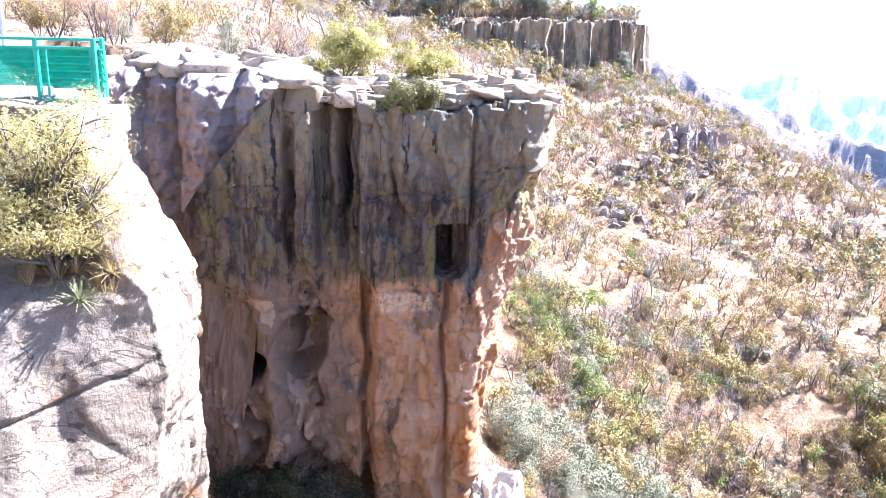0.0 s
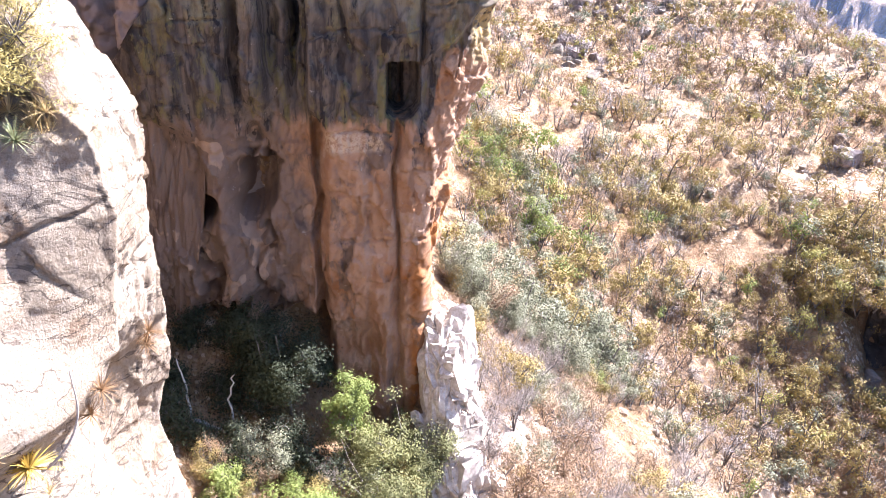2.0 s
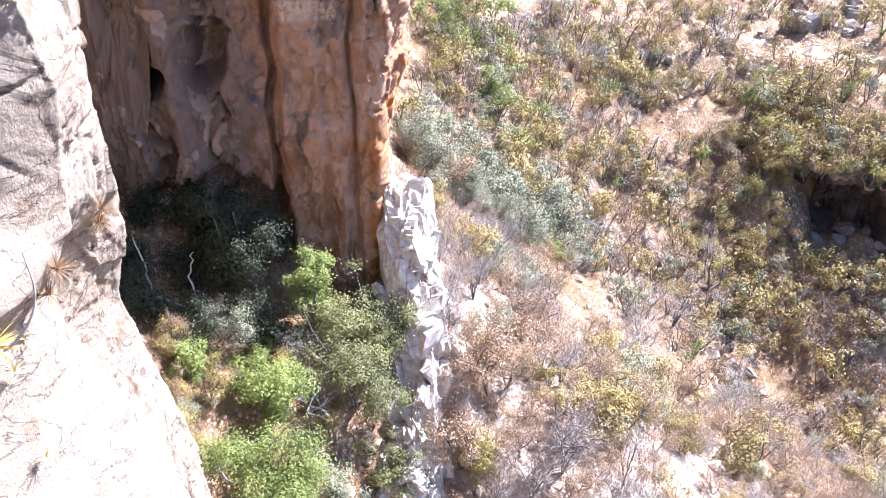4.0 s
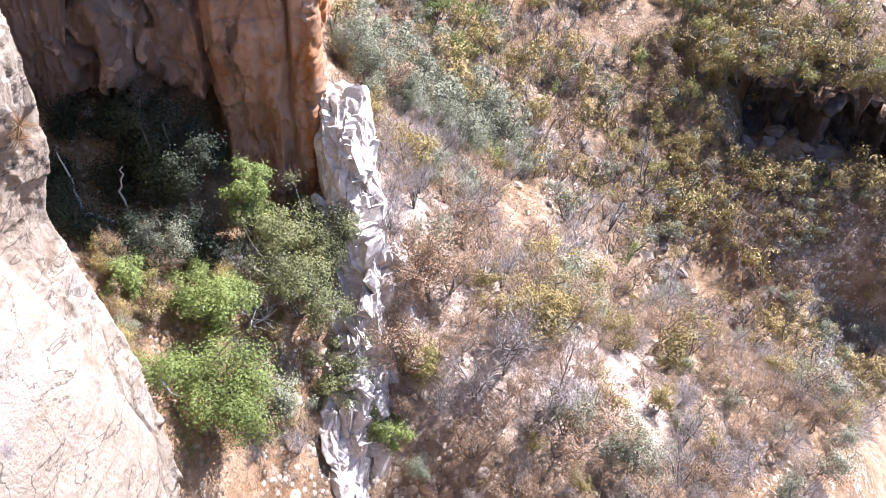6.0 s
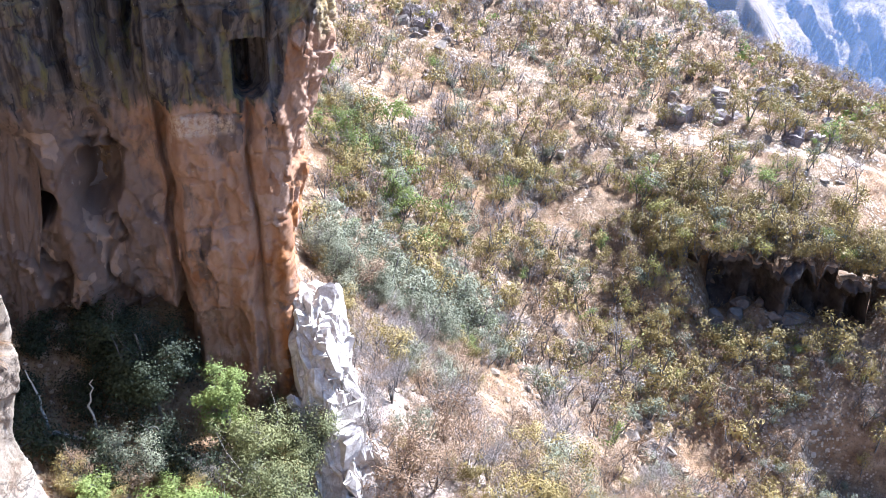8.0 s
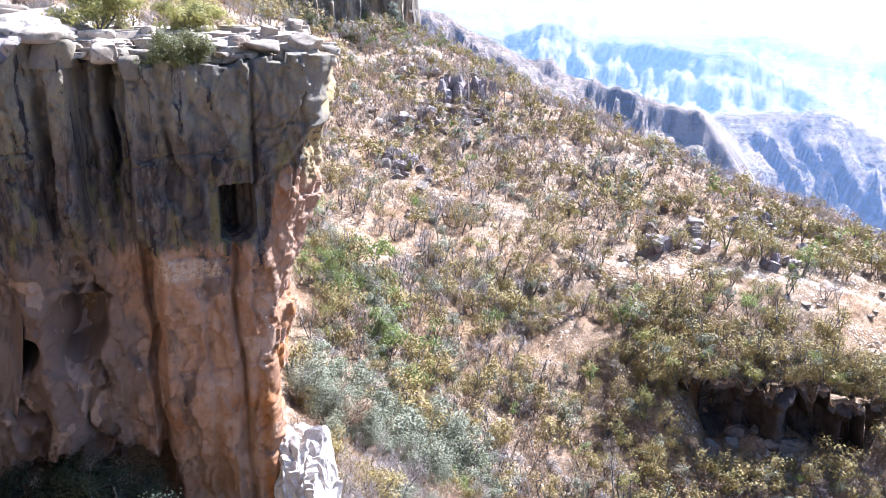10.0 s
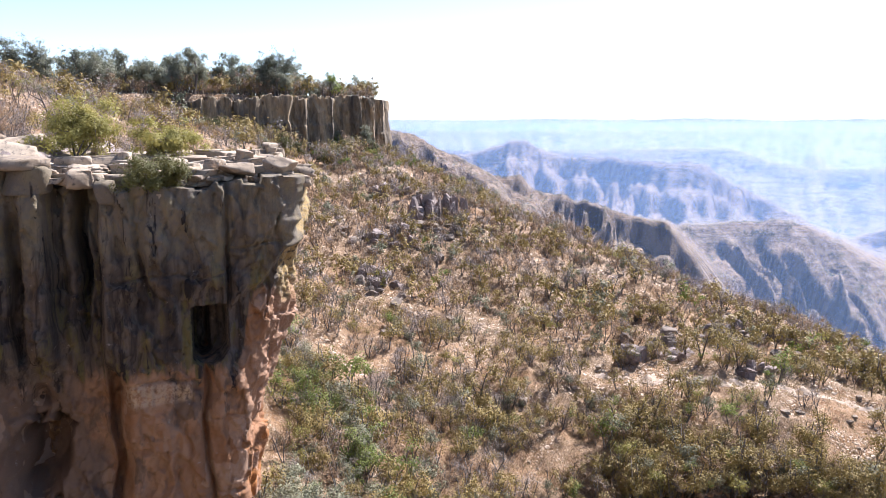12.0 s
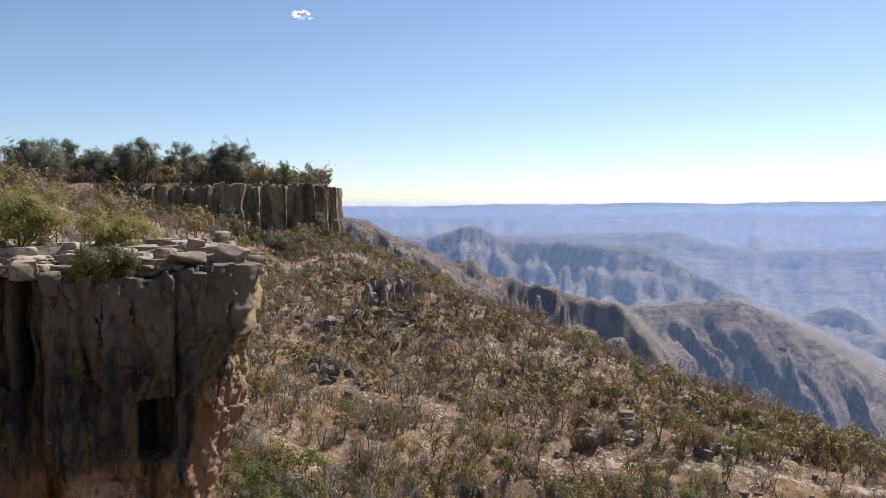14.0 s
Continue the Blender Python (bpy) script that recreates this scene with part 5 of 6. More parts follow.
def grow():
    gen = np.random.default_rng(77)
    things, stuff = 0, {}
    spots = []
    for n, a0, a1, r0, r1, gap in ((2000, 4, 56, 27, 72, 1.45), (4800, 5, 56, 72, 120, 1.45), (9000, 6, 56, 108, 300, 1.9), (3000, -30, 14, 60, 275, 2.2), (900, -22, 13.6, 268, 330, 2.6)):
        x, y = scatter_xy(n, a0, a1, r0, r1, gen)
        if a0 > 0:
            ok = clear_of_cliffs(x, y, 1.5)
            bare = fbm(x / 9, y / 9, 0, 3, 210) + 0.35 * np.exp(-(((x - 22) / 9) ** 2 + ((y - 42) / 5) ** 2)) - 1.2 * np.exp(-(((x - 17) / 11) ** 2 + ((y - 76) / 7) ** 2))
            ok &= bare < 0.5
            ok &= ~((np.abs(x - 3.5) < 2.8) & (y < 50))
        else:
            ok = (inside(EDGE, x, y) > 3) & ~((x < 6) & (x > -12) & (y < 66)) & ((inside(MESA, x, y) < -4) if r1 < 300 else (inside(MESA, x, y) > 3.2))
        z = land_height(x, y)
        for i in np.flatnonzero(ok):
            if all((x[i] - p[0]) ** 2 + (y[i] - p[1]) ** 2 > gap * gap for p in spots[-500:]):
                spots.append((x[i], y[i], z[i]))
    # bare ground under the rock step and on the track
    def bare_here(x, y):
        across, along = (x - 57) * -0.459 + (y - 89) * -0.888, (x - 57) * 0.888 - (y - 89) * 0.459
        track = y - np.interp(x, (66, 82, 98, 122), (117.5, 107, 97.5, 86))
        return -6 < across < 6 and 4 < along < 34 or 64 < x < 124 and -5.5 < track < 3.2
    spots = [p for p in spots if not bare_here(p[0], p[1])]
    # the dense thicket beyond the cliff foot
    for _ in range(420):
        a, r = gen.uniform(0, 6.28), math.sqrt(gen.random())
        x, y = 16.5 + 12 * r * math.cos(a), 71 + 7 * r * math.sin(a)
        if all((x - p[0]) ** 2 + (y - p[1]) ** 2 > 1.0 for p in spots[-200:]):
            spots.append((x, y, None))
    # thin brown growth on the slope beside the rib
    for _ in range(330):
        x, y = gen.uniform(6.5, 25), gen.uniform(36, 62)
        if 37 - 0.25 * (x - 6) < y < 62 - 0.7 * (x - 7) and all((x - p[0]) ** 2 + (y - p[1]) ** 2 > 1.5 for p in spots if abs(p[0] - x) < 2):
            spots.append((x, y, None))
    # dry brush between the chute's trees
    for _ in range(70):
        spots.append((gen.uniform(-11, 1), gen.uniform(27, 38.5), None))
    # dark bushes along the mesa's foot
    for _ in range(230):
        x = gen.uniform(-15, 74)
        y = 271 + 0.235 * x + 0.5 * max(x - 34, 0) - 26 * gen.random() ** 1.6
        spots.append((x, y, None))
    # brush under the pines
    for _ in range(620):
        x = gen.uniform(-100, 78)
        y = (277 + 0.235 * x + 0.5 * max(x - 34, 0) if x > -30 else 270) + 42 * gen.random() ** 1.5
        spots.append((x, y, None))
    todo = [i for i, p in enumerate(spots) if p[2] is None]
    xs, ys = np.array([spots[i][0] for i in todo]), np.array([spots[i][1] for i in todo])
    for i, z in zip(todo, land_height(xs, ys)):
        spots[i] = (spots[i][0], spots[i][1], float(z))
    # bushes along the brow of the rock step
    for u in np.arange(0, 34, 0.7):
        for back in (-0.9, 0.4, 2.4, 4.6):
            x, y = 57 + u * 0.888 + 0.459 * back + gen.normal(0, 0.5), 89 - u * 0.459 + 0.888 * back + gen.normal(0, 0.5)
            z = land_height(np.array([57 + u * 0.888 + 3.9]), np.array([89 - u * 0.459 + 7.4]), False)
            spots.append((x, y, float(z[0]) - (2.6 if back < 1 else 1.3)))
    spots.sort(key=lambda p: math.hypot(p[0], p[1]))
    at = np.array(spots)
    kinds, high = kinds_at(at[:, 0], at[:, 1], gen), inside(EDGE, at[:, 0], at[:, 1]) > 0
    for (x, y, z), kind, up in zip(spots, kinds, high):
        v, turn = int(gen.integers(0, 4)), gen.uniform(0, 360)
        sc = float(np.clip(np.exp(gen.normal(-0.08, 0.32)), 0.4, 1.7)) * ((1.6 if y > 262 else 1.05 if y > 140 else 0.85) if up else 1.0) * (1.2 if kind in ("olive_shrub", "green_shrub") else 1.0) * (0.5 if x < 2 and y < 40 else 1.0)
        if things < 480:
            plant(kind, v, (x, y, z - 0.12), turn, sc)
            things += 1
        else:
            stuff.setdefault(kind, []).append((x, y, z - 0.12, v, radians(turn), sc))
    for kind, rows in stuff.items():
        wood, fol = [], []
        for x, y, z, v, a, s in rows:
            m = np.array([[math.cos(a), -math.sin(a), 0], [math.sin(a), math.cos(a), 0], [0, 0, 1]]) * s
            k = 2 if math.hypot(x, y) < 150 else 4
            for src, dst in ((PROTO[kind, v][k], wood), (PROTO[kind, v][k + 1], fol)):
                dst.append((src[0] @ m.T + np.array([x, y, z]), src[1]))
        wv, wf = join(wood)
        fv, ff = join(fol)
        me = mesh_from("scrub", np.concatenate([wv, fv]), np.concatenate([wf, ff + len(wv)]))
        me.materials.append(BARK)
        me.materials.append(SCRUB[kind][0])
        me.polygons.foreach_set("material_index", np.r_[np.zeros(len(wf), np.int32), np.ones(len(ff), np.int32)])
        tagged(part("scrub", me, None), "far scrub of " + SCRUB[kind][1].split(" on ")[0], "scrub", kind="stuff")
    print("plants", things, sum(len(r) for r in stuff.values()))


grow()


def straw(name, n, a0, a1, r0, r1, size, material, label, seed):
    gen = np.random.default_rng(seed)
    x, y = scatter_xy(n, a0, a1, r0, r1, gen)
    ok = clear_of_cliffs(x, y, 1.0)
    x, y = x[ok], y[ok]
    c = np.repeat(np.stack([x, y, land_height(x, y)], 1), 7, 0)
    c = c + gen.normal(0, 1, c.shape) * np.array([0.3, 0.3, 0.0]) * size + np.array([0, 0, 0.35 * size])
    v, f = leaves(c, size, 0.14 * size, gen, np.tile([0, 0, 1.1], (len(c), 1)))
    return tagged(part(name, mesh_from(name, v, f, False), material), label, "grass", kind="stuff")


STRAW_FAR = leaf_material("straw_grass", (0.20, 0.135, 0.07), (0.42, 0.31, 0.18), 0.3)
straw("dry_grass", 7000, 4, 56, 26, 90, 0.5, STRAW_FAR, "dry straw-coloured grass over the slopes", 71)
straw("dry_grass", 9000, 6, 56, 90, 190, 0.75, STRAW_FAR, "dry straw-coloured grass over the slopes", 72)
straw("dry_grass", 2500, -22, 2, 30, 48, 0.5, STRAW_FAR, "dry straw-coloured grass in the chute", 73)


def single_tree(name, at, label, category, leafmat, seed, height, spread, stems, leafn, leaf, clump=0.5, base=0.3, upright=0.6, twigs=0, turn=0.0, group=""):
    wood, fol = tree_shape(seed, height, spread, stems, leafn, leaf, twigs, base, upright, clump, 6)
    ob = thing(name, at, label, category, group, "", turn)
    part("trunk", mesh_from("trunk", *wood), BARK, ob)
    part("crown", mesh_from("crown", *fol), leafmat, ob)
    return ob


def on_land(x, y):
    return (x, y, float(land_height(np.array([float(x)]), np.array([float(y)]))[0]) - 0.1)


# trees in the chute below the alcove
for name, x, y, mat, seed, h, sp, n, label in (
        ("green_tree", -5.4, 33.3, LEAF_GREEN, 501, 4.2, 4.4, 3200, "bright green leafy tree in the sunlit chute"),
        ("green_tree", -5.0, 28.6, LEAF_GREEN, 502, 5.0, 6.2, 4600, "broad bright green tree low in the chute"),
        ("olive_tree", 0.0, 36.0, LEAF_CHUTE, 503, 4.8, 4.8, 3200, "olive-green tree beside the pale rock rib"),
        ("conifer", -3.2, 40.4, LEAF_GREEN, 504, 6.8, 3.0, 2400, "slender green tree standing out of the alcove's shade"),
        ("grey_tree", -0.6, 40.2, LEAF_CHUTE, 505, 4.4, 4.2, 2600, "dusty olive tree at the cliff foot"),
        ("olive_tree", 1.9, 38.9, LEAF_CHUTE, 506, 3.8, 4.4, 2600, "olive-green tree beside the pale rock rib"),
        ("green_bush", -10.1, 34.6, LEAF_GREEN, 507, 2.2, 2.4, 1100, "small green bush at the edge of the shade"),
        ("yellow_bush", 7.9, 33.7, LEAF_YELLOW, 508, 3.0, 3.2, 1500, "yellow-green bush on the pale slope"),
        ("green_bush", 5.4, 30.6, LEAF_GREEN, 509, 2.4, 2.8, 1300, "small green bush below the rock rib"),
        ("dark_tree", -6.8, 42.4, LEAF_SHADE, 510, 8.6, 5.6, 4800, "broad alcove tree, its leaves darkened to deepen the shade"),
        ("olive_tree", 2.2, 33.0, LEAF_CHUTE, 511, 3.0, 3.6, 1700, "olive-green tree beside the pale rock rib"),
        ("grey_tree", -2.4, 30.0, LEAF_GREY, 512, 3.2, 3.6, 1700, "grey-green bush low in the chute")):
    single_tree(name, on_land(x, y), label, "tree", mat, seed, h * 1.15, sp * 0.72, 1 if name == "conifer" else 4, int(n * 3.4), (0.19, 0.15), 0.32, 0.2, 0.6, 0, 0, "chute trees")
# taller trees at the head of the slope beyond the tip
tall_rng = np.random.default_rng(64)
for i in range(16):
    x, y = tall_rng.uniform(10, 20), tall_rng.uniform(88, 108)
    mat, label = ((LEAF_GREEN, "fresh green leafy tree on the dry hillside"), (LEAF_GREY, "grey-green tree on the dry hillside"), (LEAF_OLIVE, "olive-green tree on the dry hillside"))[i % 3]
    single_tree("hill_tree", on_land(x, y), label, "tree", mat, 670 + i, tall_rng.uniform(3.8, 6.2), tall_rng.uniform(2.0, 2.9), 4, 1500, (0.26, 0.2), 0.38, 0.25, 0.6, 0, 0, "hill trees")
# undergrowth in the alcove: near-black leaf colour stands in for deep shade
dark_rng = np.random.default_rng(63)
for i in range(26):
    # the foremost cover sunlit ground that ought to lie in shade
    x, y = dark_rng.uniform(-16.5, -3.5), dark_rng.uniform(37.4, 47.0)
    single_tree("shade_bush", on_land(x, y), "leafy alcove bush, its leaves darkened to deepen the shade", "shrub", LEAF_SHADE, 640 + i, dark_rng.uniform(1.6, 3.4), dark_rng.uniform(1.2, 2.0), 4, 1500, (0.2, 0.15), 0.6, 0.2, 0.6, 0, 0, "alcove undergrowth")
# dark junipers below the mesa's wall
jun_rng = np.random.default_rng(66)
for i in range(22):
    x = jun_rng.uniform(-2, 66)
    y = 268 + 0.235 * x + 0.5 * max(x - 34, 0) - jun_rng.uniform(0, 20)
    single_tree("juniper_tree", on_land(x, y), "dark green juniper below the columned mesa wall", "tree", LEAF_RIM, 700 + i, jun_rng.uniform(3.6, 7.0), jun_rng.uniform(2.6, 4.2), 3, 900, (0.5, 0.4), 0.36, 0.15, 0.5, 0, 0, "mesa foot junipers")
# trees and bushes on the promontory
single_tree("rim_tree", (-7.2, 56.5, -2.9), "yellow-green tree on the cliff top", "tree", LEAF_YELLOW, 520, 4.0, 3.6, 4, 12000, (0.2, 0.15), 0.28)
single_tree("rim_tree", (-1.8, 56.0, -3.1), "small yellow-green tree on the cliff top", "tree", LEAF_YELLOW, 521, 2.6, 2.6, 4, 7000, (0.2, 0.15), 0.28)
single_tree("rim_bush", (-2.3, 45.5, -4.6), "dark olive bush at the cliff edge", "shrub", LEAF_RIM, 522, 2.4, 1.9, 5, 9500, (0.16, 0.12), 0.36)
single_tree("rim_bush", (1.4, 46.6, -3.5), "dry tan tuft between cap slabs", "shrub", LEAF_BROWN, 523, 0.8, 1.1, 4, 300, (0.14, 0.03), 0.5, twigs=150)

# dead wood in the shade
def dead_trunk(points, radius, label):
    p = np.array(points, float)
    t = np.linspace(0, 1, 9)
    q = np.stack([np.interp(t, np.linspace(0, 1, len(p)), p[:, i]) for i in range(3)], 1)
    q[1:-1] += np.random.default_rng(int(radius * 1e4)).normal(0, 0.06, (7, 3))
    ob = part("dead_tree", mesh_from("dead_tree", *tube(q, radius * (1 - 0.6 * t), 6)), DEADWOOD)
    return tagged(ob, label, "dead tree", "dead wood")


x, y, z = on_land(-12.5, 39.6)
dead_trunk([(x, y, z - 0.2), (x - 0.2, y, z + 2.2), (x - 0.5, y, z + 4.4)], 0.09, "bleached bare trunk standing in the shade")
x, y, z = on_land(-10.1, 39.8)
dead_trunk([(x, y, z - 0.2), (x, y, z + 2.2), (x + 0.1, y, z + 3.4), (x + 0.4, y, z + 4.2)], 0.08, "bleached crooked trunk standing in the shade")
a, b = on_land(-12.3, 39.2), on_land(-7.9, 38.6)
dead_trunk([(a[0], a[1], a[2] + 0.3), (b[0], b[1], b[2] + 0.3)], 0.14, "fallen grey trunk on the alcove floor")
wood, fol = tree_shape(540, 3.2, 3.6, 5, 20, (0.05, 0.02), 0, 0.2, 0.7)
x, y, z = on_land(-2.9, 34.6)
ob = part("dead_bush", mesh_from("dead_bush", *wood), DEADWOOD)
ob.matrix_basis = pose(x, y, z)
tagged(ob, "tangle of bleached dead branches", "dead bush")

# pines along the mesa and the high plateau
pine_rng = np.random.default_rng(91)
PINES = []
for v in range(5):
    wood, fol = tree_shape(560 + v, 10.0 + 0.8 * v, 4.3, 1, 2300, (0.46, 0.38), 0, 0.36, 0.25, 0.38, 4, 1)
    a, b = mesh_from("trunk", *wood), mesh_from("crown", *fol)
    a.materials.append(BARK)
    b.materials.append(LEAF_PINE)
    PINES.append((a, b))
for i in range(150):
    x = pine_rng.uniform(-105, 62) if i < 138 else pine_rng.uniform(-60, 66)
    y = (272 + x * 0.235 if x > -30 else 266) + (pine_rng.uniform(8, 75) if i < 138 else pine_rng.uniform(5, 16))
    s = pine_rng.uniform(0.7, 1.6) * (1.0 if x < 45 else 0.8)
    ob = thing("pine_tree", on_land(x, y), "dark green pine on the wooded mesa", "tree", "mesa pines", "", pine_rng.uniform(0, 360), s)
    part("trunk", PINES[i % 5][0], None, ob)
    part("crown", PINES[i % 5][1], None, ob)


# ---- on the near buttress ----
def on_wall(ob, x, z, reach=0.35):
    """The foremost point of a wall near (x, z)."""
    co = np.empty(len(ob.data.vertices) * 3, np.float32)
    ob.data.vertices.foreach_get("co", co)
    co = co.reshape(-1, 3)
    m = (np.abs(co[:, 0] - x) < reach) & (np.abs(co[:, 2] - z) < reach)
    return float(co[m, 1].min()) if m.any() else 12.0


# feathery juniper on the shelf
LEAF_JUNIPER = leaf_material("dry_juniper_sprays", (0.20, 0.145, 0.045), (0.50, 0.43, 0.16), 0.35)
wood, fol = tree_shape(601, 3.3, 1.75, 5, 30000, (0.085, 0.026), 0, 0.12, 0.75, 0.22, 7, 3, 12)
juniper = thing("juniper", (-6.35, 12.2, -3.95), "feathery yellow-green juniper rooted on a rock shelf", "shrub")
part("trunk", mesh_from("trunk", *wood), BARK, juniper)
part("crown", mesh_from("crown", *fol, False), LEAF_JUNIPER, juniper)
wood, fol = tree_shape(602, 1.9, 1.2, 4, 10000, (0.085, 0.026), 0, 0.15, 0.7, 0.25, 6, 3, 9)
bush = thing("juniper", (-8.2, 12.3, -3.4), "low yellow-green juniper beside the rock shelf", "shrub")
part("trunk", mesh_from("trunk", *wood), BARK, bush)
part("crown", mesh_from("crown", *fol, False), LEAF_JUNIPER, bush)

STRAW = leaf_material("straw_blades", (0.36, 0.26, 0.12), (0.62, 0.48, 0.27), 0.3)
STRAW_BROWN = leaf_material("brown_dry_blades", (0.14, 0.075, 0.035), (0.33, 0.20, 0.10), 0.3)
AGAVE = leaf_material("red_yellow_blades", (0.36, 0.22, 0.05), (0.62, 0.52, 0.12), 0.25)
SOTOL = leaf_material("grey_green_blades", (0.16, 0.18, 0.09), (0.36, 0.36, 0.2), 0.25)


def blades(name, at, count, length, width, material, label, category, seed, up=0.3, group=""):
    """A tuft or rosette: each blade a bent, folded, tapering strip."""
    gen = np.random.default_rng(seed)
    pieces = []
    for i in range(count):
        a, e = gen.uniform(0, 6.28), gen.uniform(up, 1.45)
        d = np.array([math.cos(a) * math.cos(e), math.sin(a) * math.cos(e), math.sin(e)])
        side = np.array([-math.sin(a), math.cos(a), 0])
        ln = length * gen.uniform(0.65, 1.1)
        t = np.linspace(0, 1, 5)
        c = t[:, None] * d * ln - np.array([0, 0, 1]) * (t ** 2)[:, None] * ln * gen.uniform(0.05, 0.35)
        w = width * (1 - t ** 1.5) + 0.001
        fold = np.array([0, 0, 1]) * (w * 0.35)[:, None]
        v = np.stack([c - side * w[:, None], c - fold, c + side * w[:, None]], 1).reshape(-1, 3)
        pieces.append((v, grid_faces(5, 3)))
    ob = part(name, mesh_from(name, *join(pieces)), material)
    ob.matrix_basis = pose(*at)
    return tagged(ob, label, category, group)


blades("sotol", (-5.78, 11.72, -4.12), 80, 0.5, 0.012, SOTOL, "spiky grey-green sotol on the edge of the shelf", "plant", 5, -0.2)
g = np.random.default_rng(11)
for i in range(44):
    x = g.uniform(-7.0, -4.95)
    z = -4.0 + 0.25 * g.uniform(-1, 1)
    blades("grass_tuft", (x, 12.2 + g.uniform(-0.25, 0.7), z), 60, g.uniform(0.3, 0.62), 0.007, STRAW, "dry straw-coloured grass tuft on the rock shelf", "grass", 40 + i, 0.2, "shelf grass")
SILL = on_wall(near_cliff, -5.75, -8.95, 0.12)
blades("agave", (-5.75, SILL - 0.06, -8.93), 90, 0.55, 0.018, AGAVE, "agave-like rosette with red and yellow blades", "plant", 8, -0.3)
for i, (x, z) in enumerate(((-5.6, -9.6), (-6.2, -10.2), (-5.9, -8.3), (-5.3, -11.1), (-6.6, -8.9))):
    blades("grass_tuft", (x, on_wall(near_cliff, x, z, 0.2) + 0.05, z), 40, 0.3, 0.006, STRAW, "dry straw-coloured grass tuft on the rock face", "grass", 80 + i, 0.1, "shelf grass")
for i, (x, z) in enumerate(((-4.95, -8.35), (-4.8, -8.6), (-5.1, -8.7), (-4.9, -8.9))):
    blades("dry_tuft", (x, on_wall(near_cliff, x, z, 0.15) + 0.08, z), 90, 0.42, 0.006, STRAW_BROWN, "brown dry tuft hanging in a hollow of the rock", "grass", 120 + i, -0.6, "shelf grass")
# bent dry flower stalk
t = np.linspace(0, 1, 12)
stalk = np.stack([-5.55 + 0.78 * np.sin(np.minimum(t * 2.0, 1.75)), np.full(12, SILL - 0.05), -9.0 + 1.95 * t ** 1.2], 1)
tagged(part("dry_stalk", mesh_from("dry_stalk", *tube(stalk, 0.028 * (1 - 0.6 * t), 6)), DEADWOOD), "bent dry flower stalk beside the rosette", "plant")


# ---- green railing of the lookout ----
def paint():
    m, t, b = node_material("green_paint", 0.45, 0.4)
    n = n_noise(t, n_coord(t), 5, 5, 0.6)
    t.links.new(n_ramp(t, n, [(0.3, (0.02, 0.27, 0.17)), (0.7, (0.035, 0.36, 0.235))]), b.inputs["Base Color"])
    return m


PAINT = paint()
CONCRETE = plain_material("pale_concrete", (0.50, 0.47, 0.43), (0.66, 0.63, 0.58), 4, 0.9, 0.3, 0.02)


def bar(name, a, b, thick, parent, depth=0.0):
    """A square tube from a to b with softened edges."""
    a, b = Vector(a), Vector(b)
    bm = bmesh.new()
    bmesh.ops.create_cube(bm, size=1.0)
    d = b - a
    bmesh.ops.scale(bm, vec=(thick, depth or thick, d.length), verts=bm.verts)
    bmesh.ops.bevel(bm, geom=bm.edges[:], offset=thick * 0.12, segments=1, affect="EDGES")
    bm.transform(Matrix.Translation((a + b) / 2) @ d.to_track_quat("Z", "Y").to_matrix().to_4x4())
    return part(name, bm, PAINT, parent, "", False)


fence = thing("railing", (0, 0, 0), "green-painted steel railing with sheet and mesh panels", "railing")
FY, FTOP, FBOT = 14.15, -0.1, -1.3
posts = [(-6.25, FY), (-7.28, FY), (-8.5, FY), (-9.7, FY), (-6.6, 15.3), (-7.1, 16.5)]
for x, y in posts:
    bar("post", (x, y, FBOT), (x, y, FTOP), 0.075, fence)
for (x0, y0), (x1, y1) in (((-9.75, FY), (-6.22, FY)), ((-6.25, FY), (-7.14, 16.6))):
    for z in (FTOP - 0.02, FTOP - 0.17, FBOT + 0.12):
        bar("rail", (x0, y0 + 0.003, z), (x1, y1 + 0.003, z), 0.05, fence)
for x in (-6.32, -7.12):
    bar("stile", (x, FY + 0.01, FBOT + 0.14), (x, FY + 0.01, FTOP - 0.19), 0.04, fence)
for y, x in ((14.5, -6.29), (14.9, -6.45)):
    bar("stile", (x, y, FBOT + 0.14), (x, y, FTOP - 0.19), 0.04, fence)
# corrugated sheet behind the corner bay
zz = np.linspace(FBOT + 0.3, FTOP - 0.2, 90)
xx = np.linspace(-7.22, -6.25, 6)
X2, Z2 = np.meshgrid(xx, zz, indexing="ij")
sheet = part("sheet", mesh_from("sheet", np.stack([X2, FY + 0.35 + 0.03 * np.sin(Z2 * 2 * math.pi / 0.13), Z2], 2).reshape(-1, 3), grid_faces(6, 90)), PAINT, fence, "corrugated green sheet")
X2, Z2 = np.meshgrid(np.linspace(-9.7, -7.3, 6), zz, indexing="ij")
part("sheet", mesh_from("sheet", np.stack([X2, FY + 0.9 + 0.03 * np.sin(Z2 * 2 * math.pi / 0.13), Z2], 2).reshape(-1, 3), grid_faces(6, 90)), PAINT, fence, "corrugated green sheet")
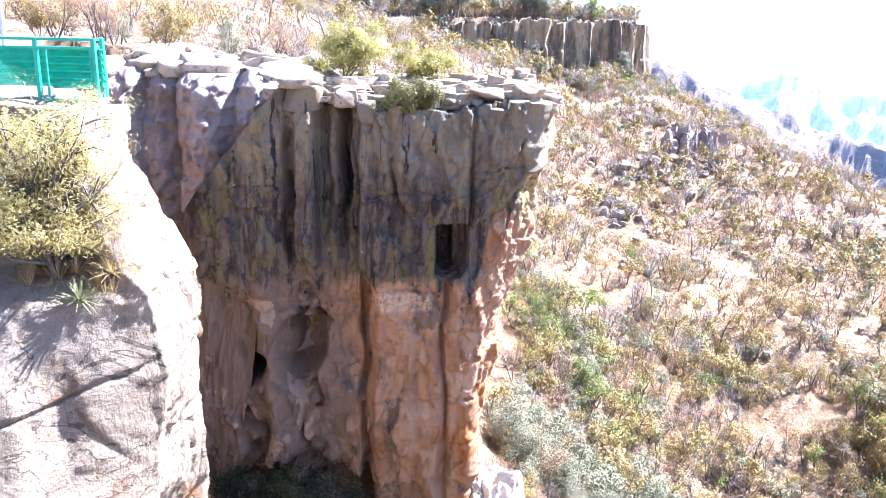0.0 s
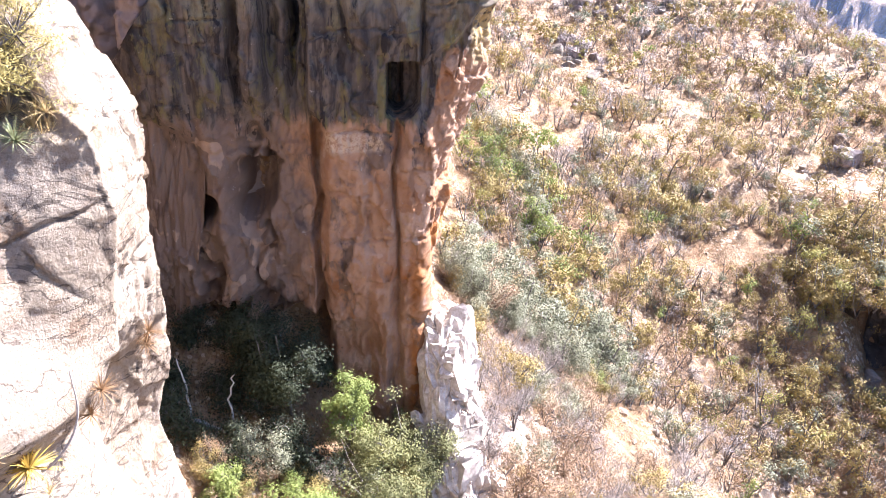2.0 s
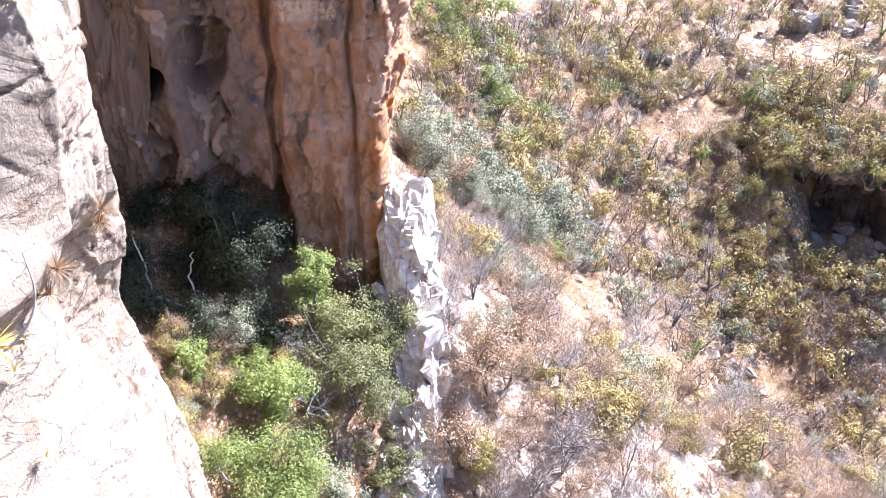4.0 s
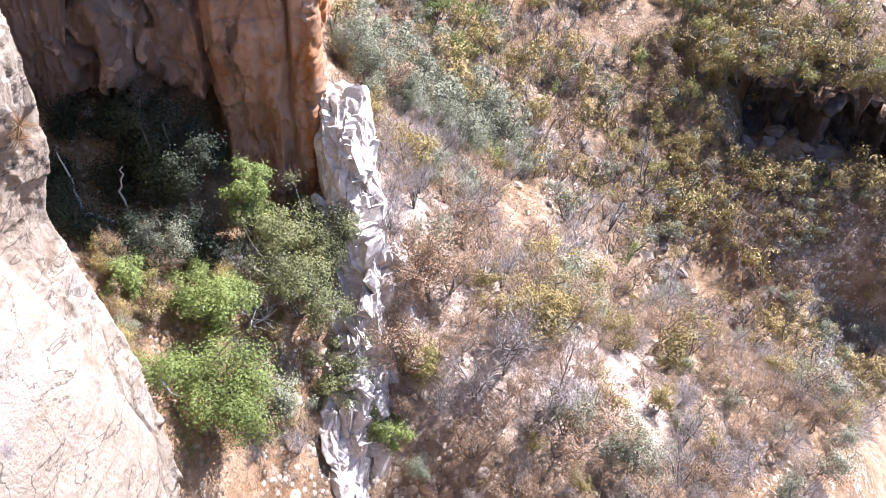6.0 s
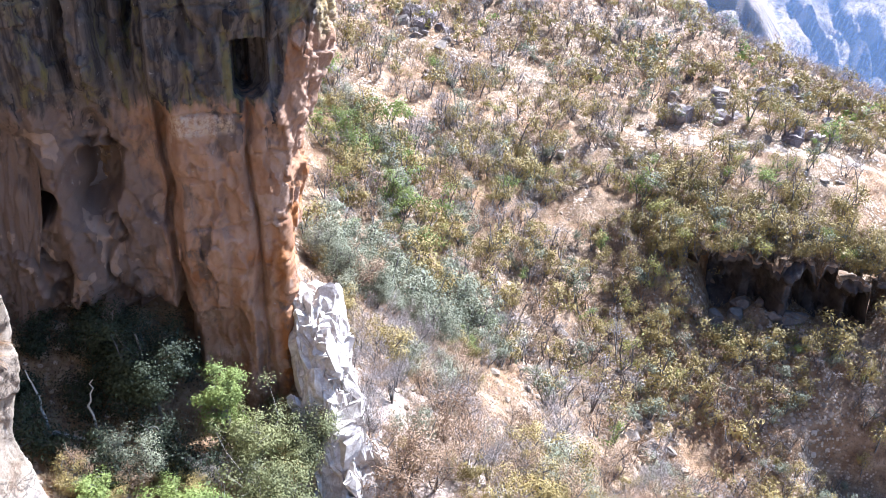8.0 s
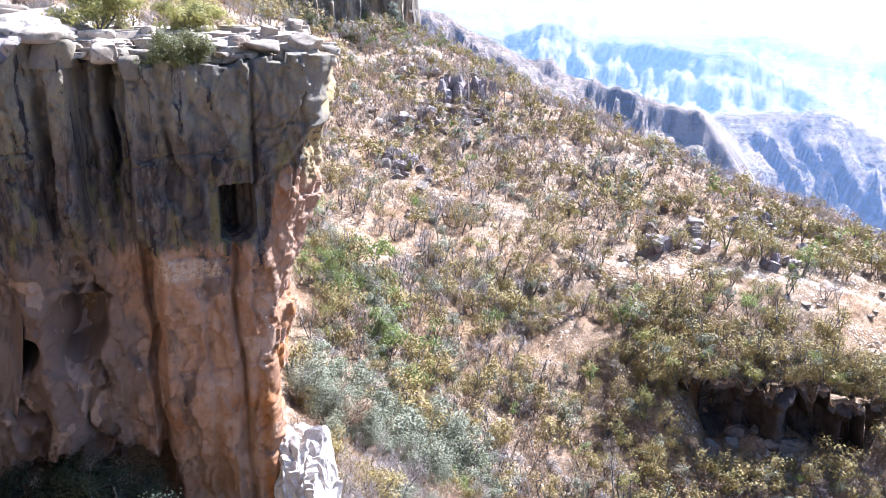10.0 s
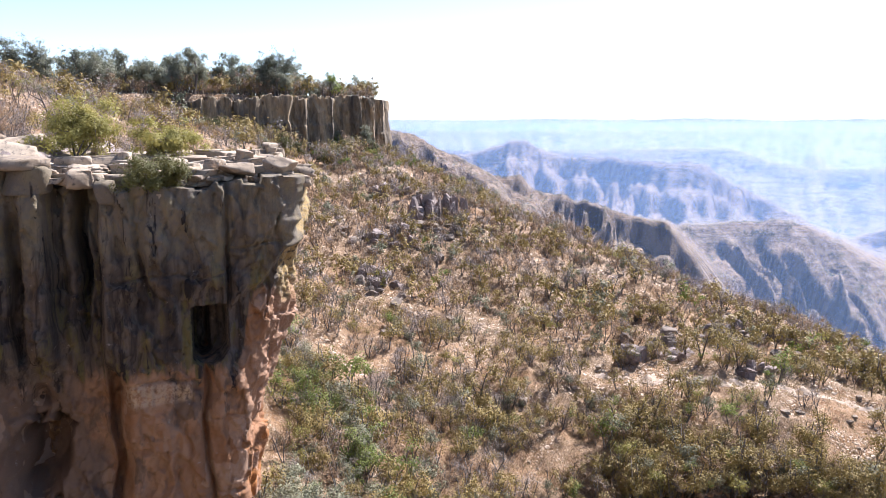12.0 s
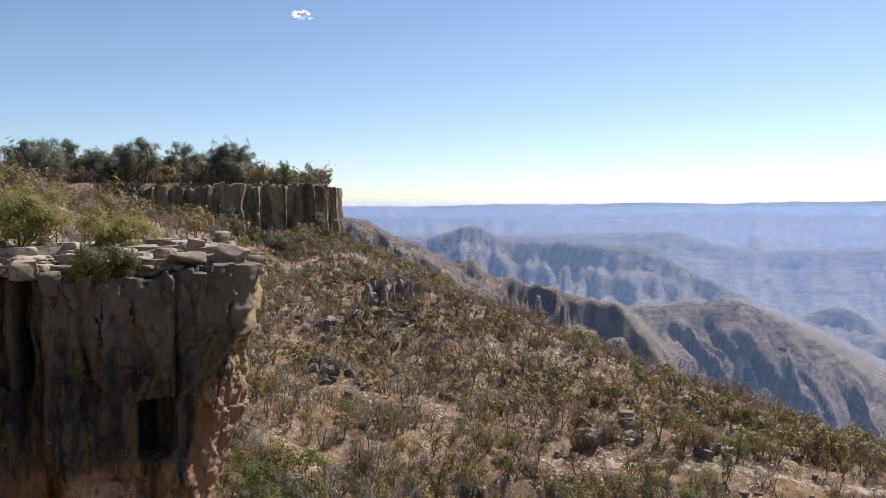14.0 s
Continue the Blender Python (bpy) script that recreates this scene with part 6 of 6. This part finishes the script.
# wire mesh
wires = []
for i in range(-14, 52):
    for s in (1, -1):
        x0 = -9.7 + i * 0.07
        z0, z1 = FBOT + 0.15, FTOP - 0.19
        a0, a1 = x0, x0 + s * (z1 - z0)
        if min(a0, a1) < -9.7 or max(a0, a1) > -7.3:
            continue
        wires.append(tube([(a0, FY + 0.02, z0), ((a0 + a1) / 2, FY + 0.02, (z0 + z1) / 2), (a1, FY + 0.02, z1)], [0.004] * 3, 3))
part("wire_mesh", mesh_from("wire_mesh", *join(wires)), PAINT, fence, "diamond wire mesh")
bm = bmesh.new()
bmesh.ops.create_cube(bm, size=1.0)
bmesh.ops.scale(bm, vec=(4.2, 0.9, 0.5), verts=bm.verts)
bmesh.ops.bevel(bm, geom=bm.edges[:], offset=0.04, segments=2, affect="EDGES")
bm.transform(Matrix.Translation((-8.05, 14.35, FBOT - 0.24)))
tagged(part("plinth", bm, CONCRETE), "pale concrete plinth under the green railing", "plinth", kind="structure")
# grey post of the lookout behind the railing
pole = thing("lookout_post", (-9.5, 17.2, -1.5), "slim grey metal post of the lookout shelter", "post")
part("shaft", mesh_from("shaft", *tube([(0, 0, 0), (0, 0, 1.2), (0, 0, 2.35)], [0.05, 0.05, 0.05], 8)), CONCRETE, pole)


# ---- two wisps of cloud ----
def make_cloud_material():
    m = bpy.data.materials.new("thin_cloud")
    m.use_nodes = True
    t = m.node_tree
    t.nodes.remove(t.nodes["Principled BSDF"])
    clear, cloud, mix = t.nodes.new("ShaderNodeBsdfTransparent"), t.nodes.new("ShaderNodeBsdfTranslucent"), t.nodes.new("ShaderNodeMixShader")
    cloud.inputs["Color"].default_value = (0.9, 0.9, 0.9, 1)
    t.links.new(n_math(t, "MULTIPLY", n_mask(t, n_noise(t, n_coord(t), 0.03, 5, 0.6), 0.35, 0.65), 0.22), mix.inputs[0])
    t.links.new(clear.outputs[0], mix.inputs[1])
    t.links.new(cloud.outputs[0], mix.inputs[2])
    t.links.new(mix.outputs[0], t.nodes["Material Output"].inputs["Surface"])
    return m


CLOUD = make_cloud_material()
cloud_rng = np.random.default_rng(5)
for at, wide, tall, n in (((917, 4508, 1096), 62, 22, 34), ((1570, 4320, 216), 34, 12, 14)):
    puffs = []
    for i in range(n):
        v, f = ICO[2]
        r = tall * cloud_rng.uniform(0.25, 0.8)
        c = cloud_rng.normal(0, 0.5, 3) * np.array([wide, wide * 0.5, tall])
        puffs.append((v * r * np.array([1.4, 1.0, 0.8]) + c, f))
    ob = part("cloud", mesh_from("cloud", *join(puffs)), CLOUD)
    ob.matrix_basis = pose(*at)
    ob.visible_shadow = False
    tagged(ob, "small thin white wisp of cloud over the canyon", "cloud", kind="stuff")
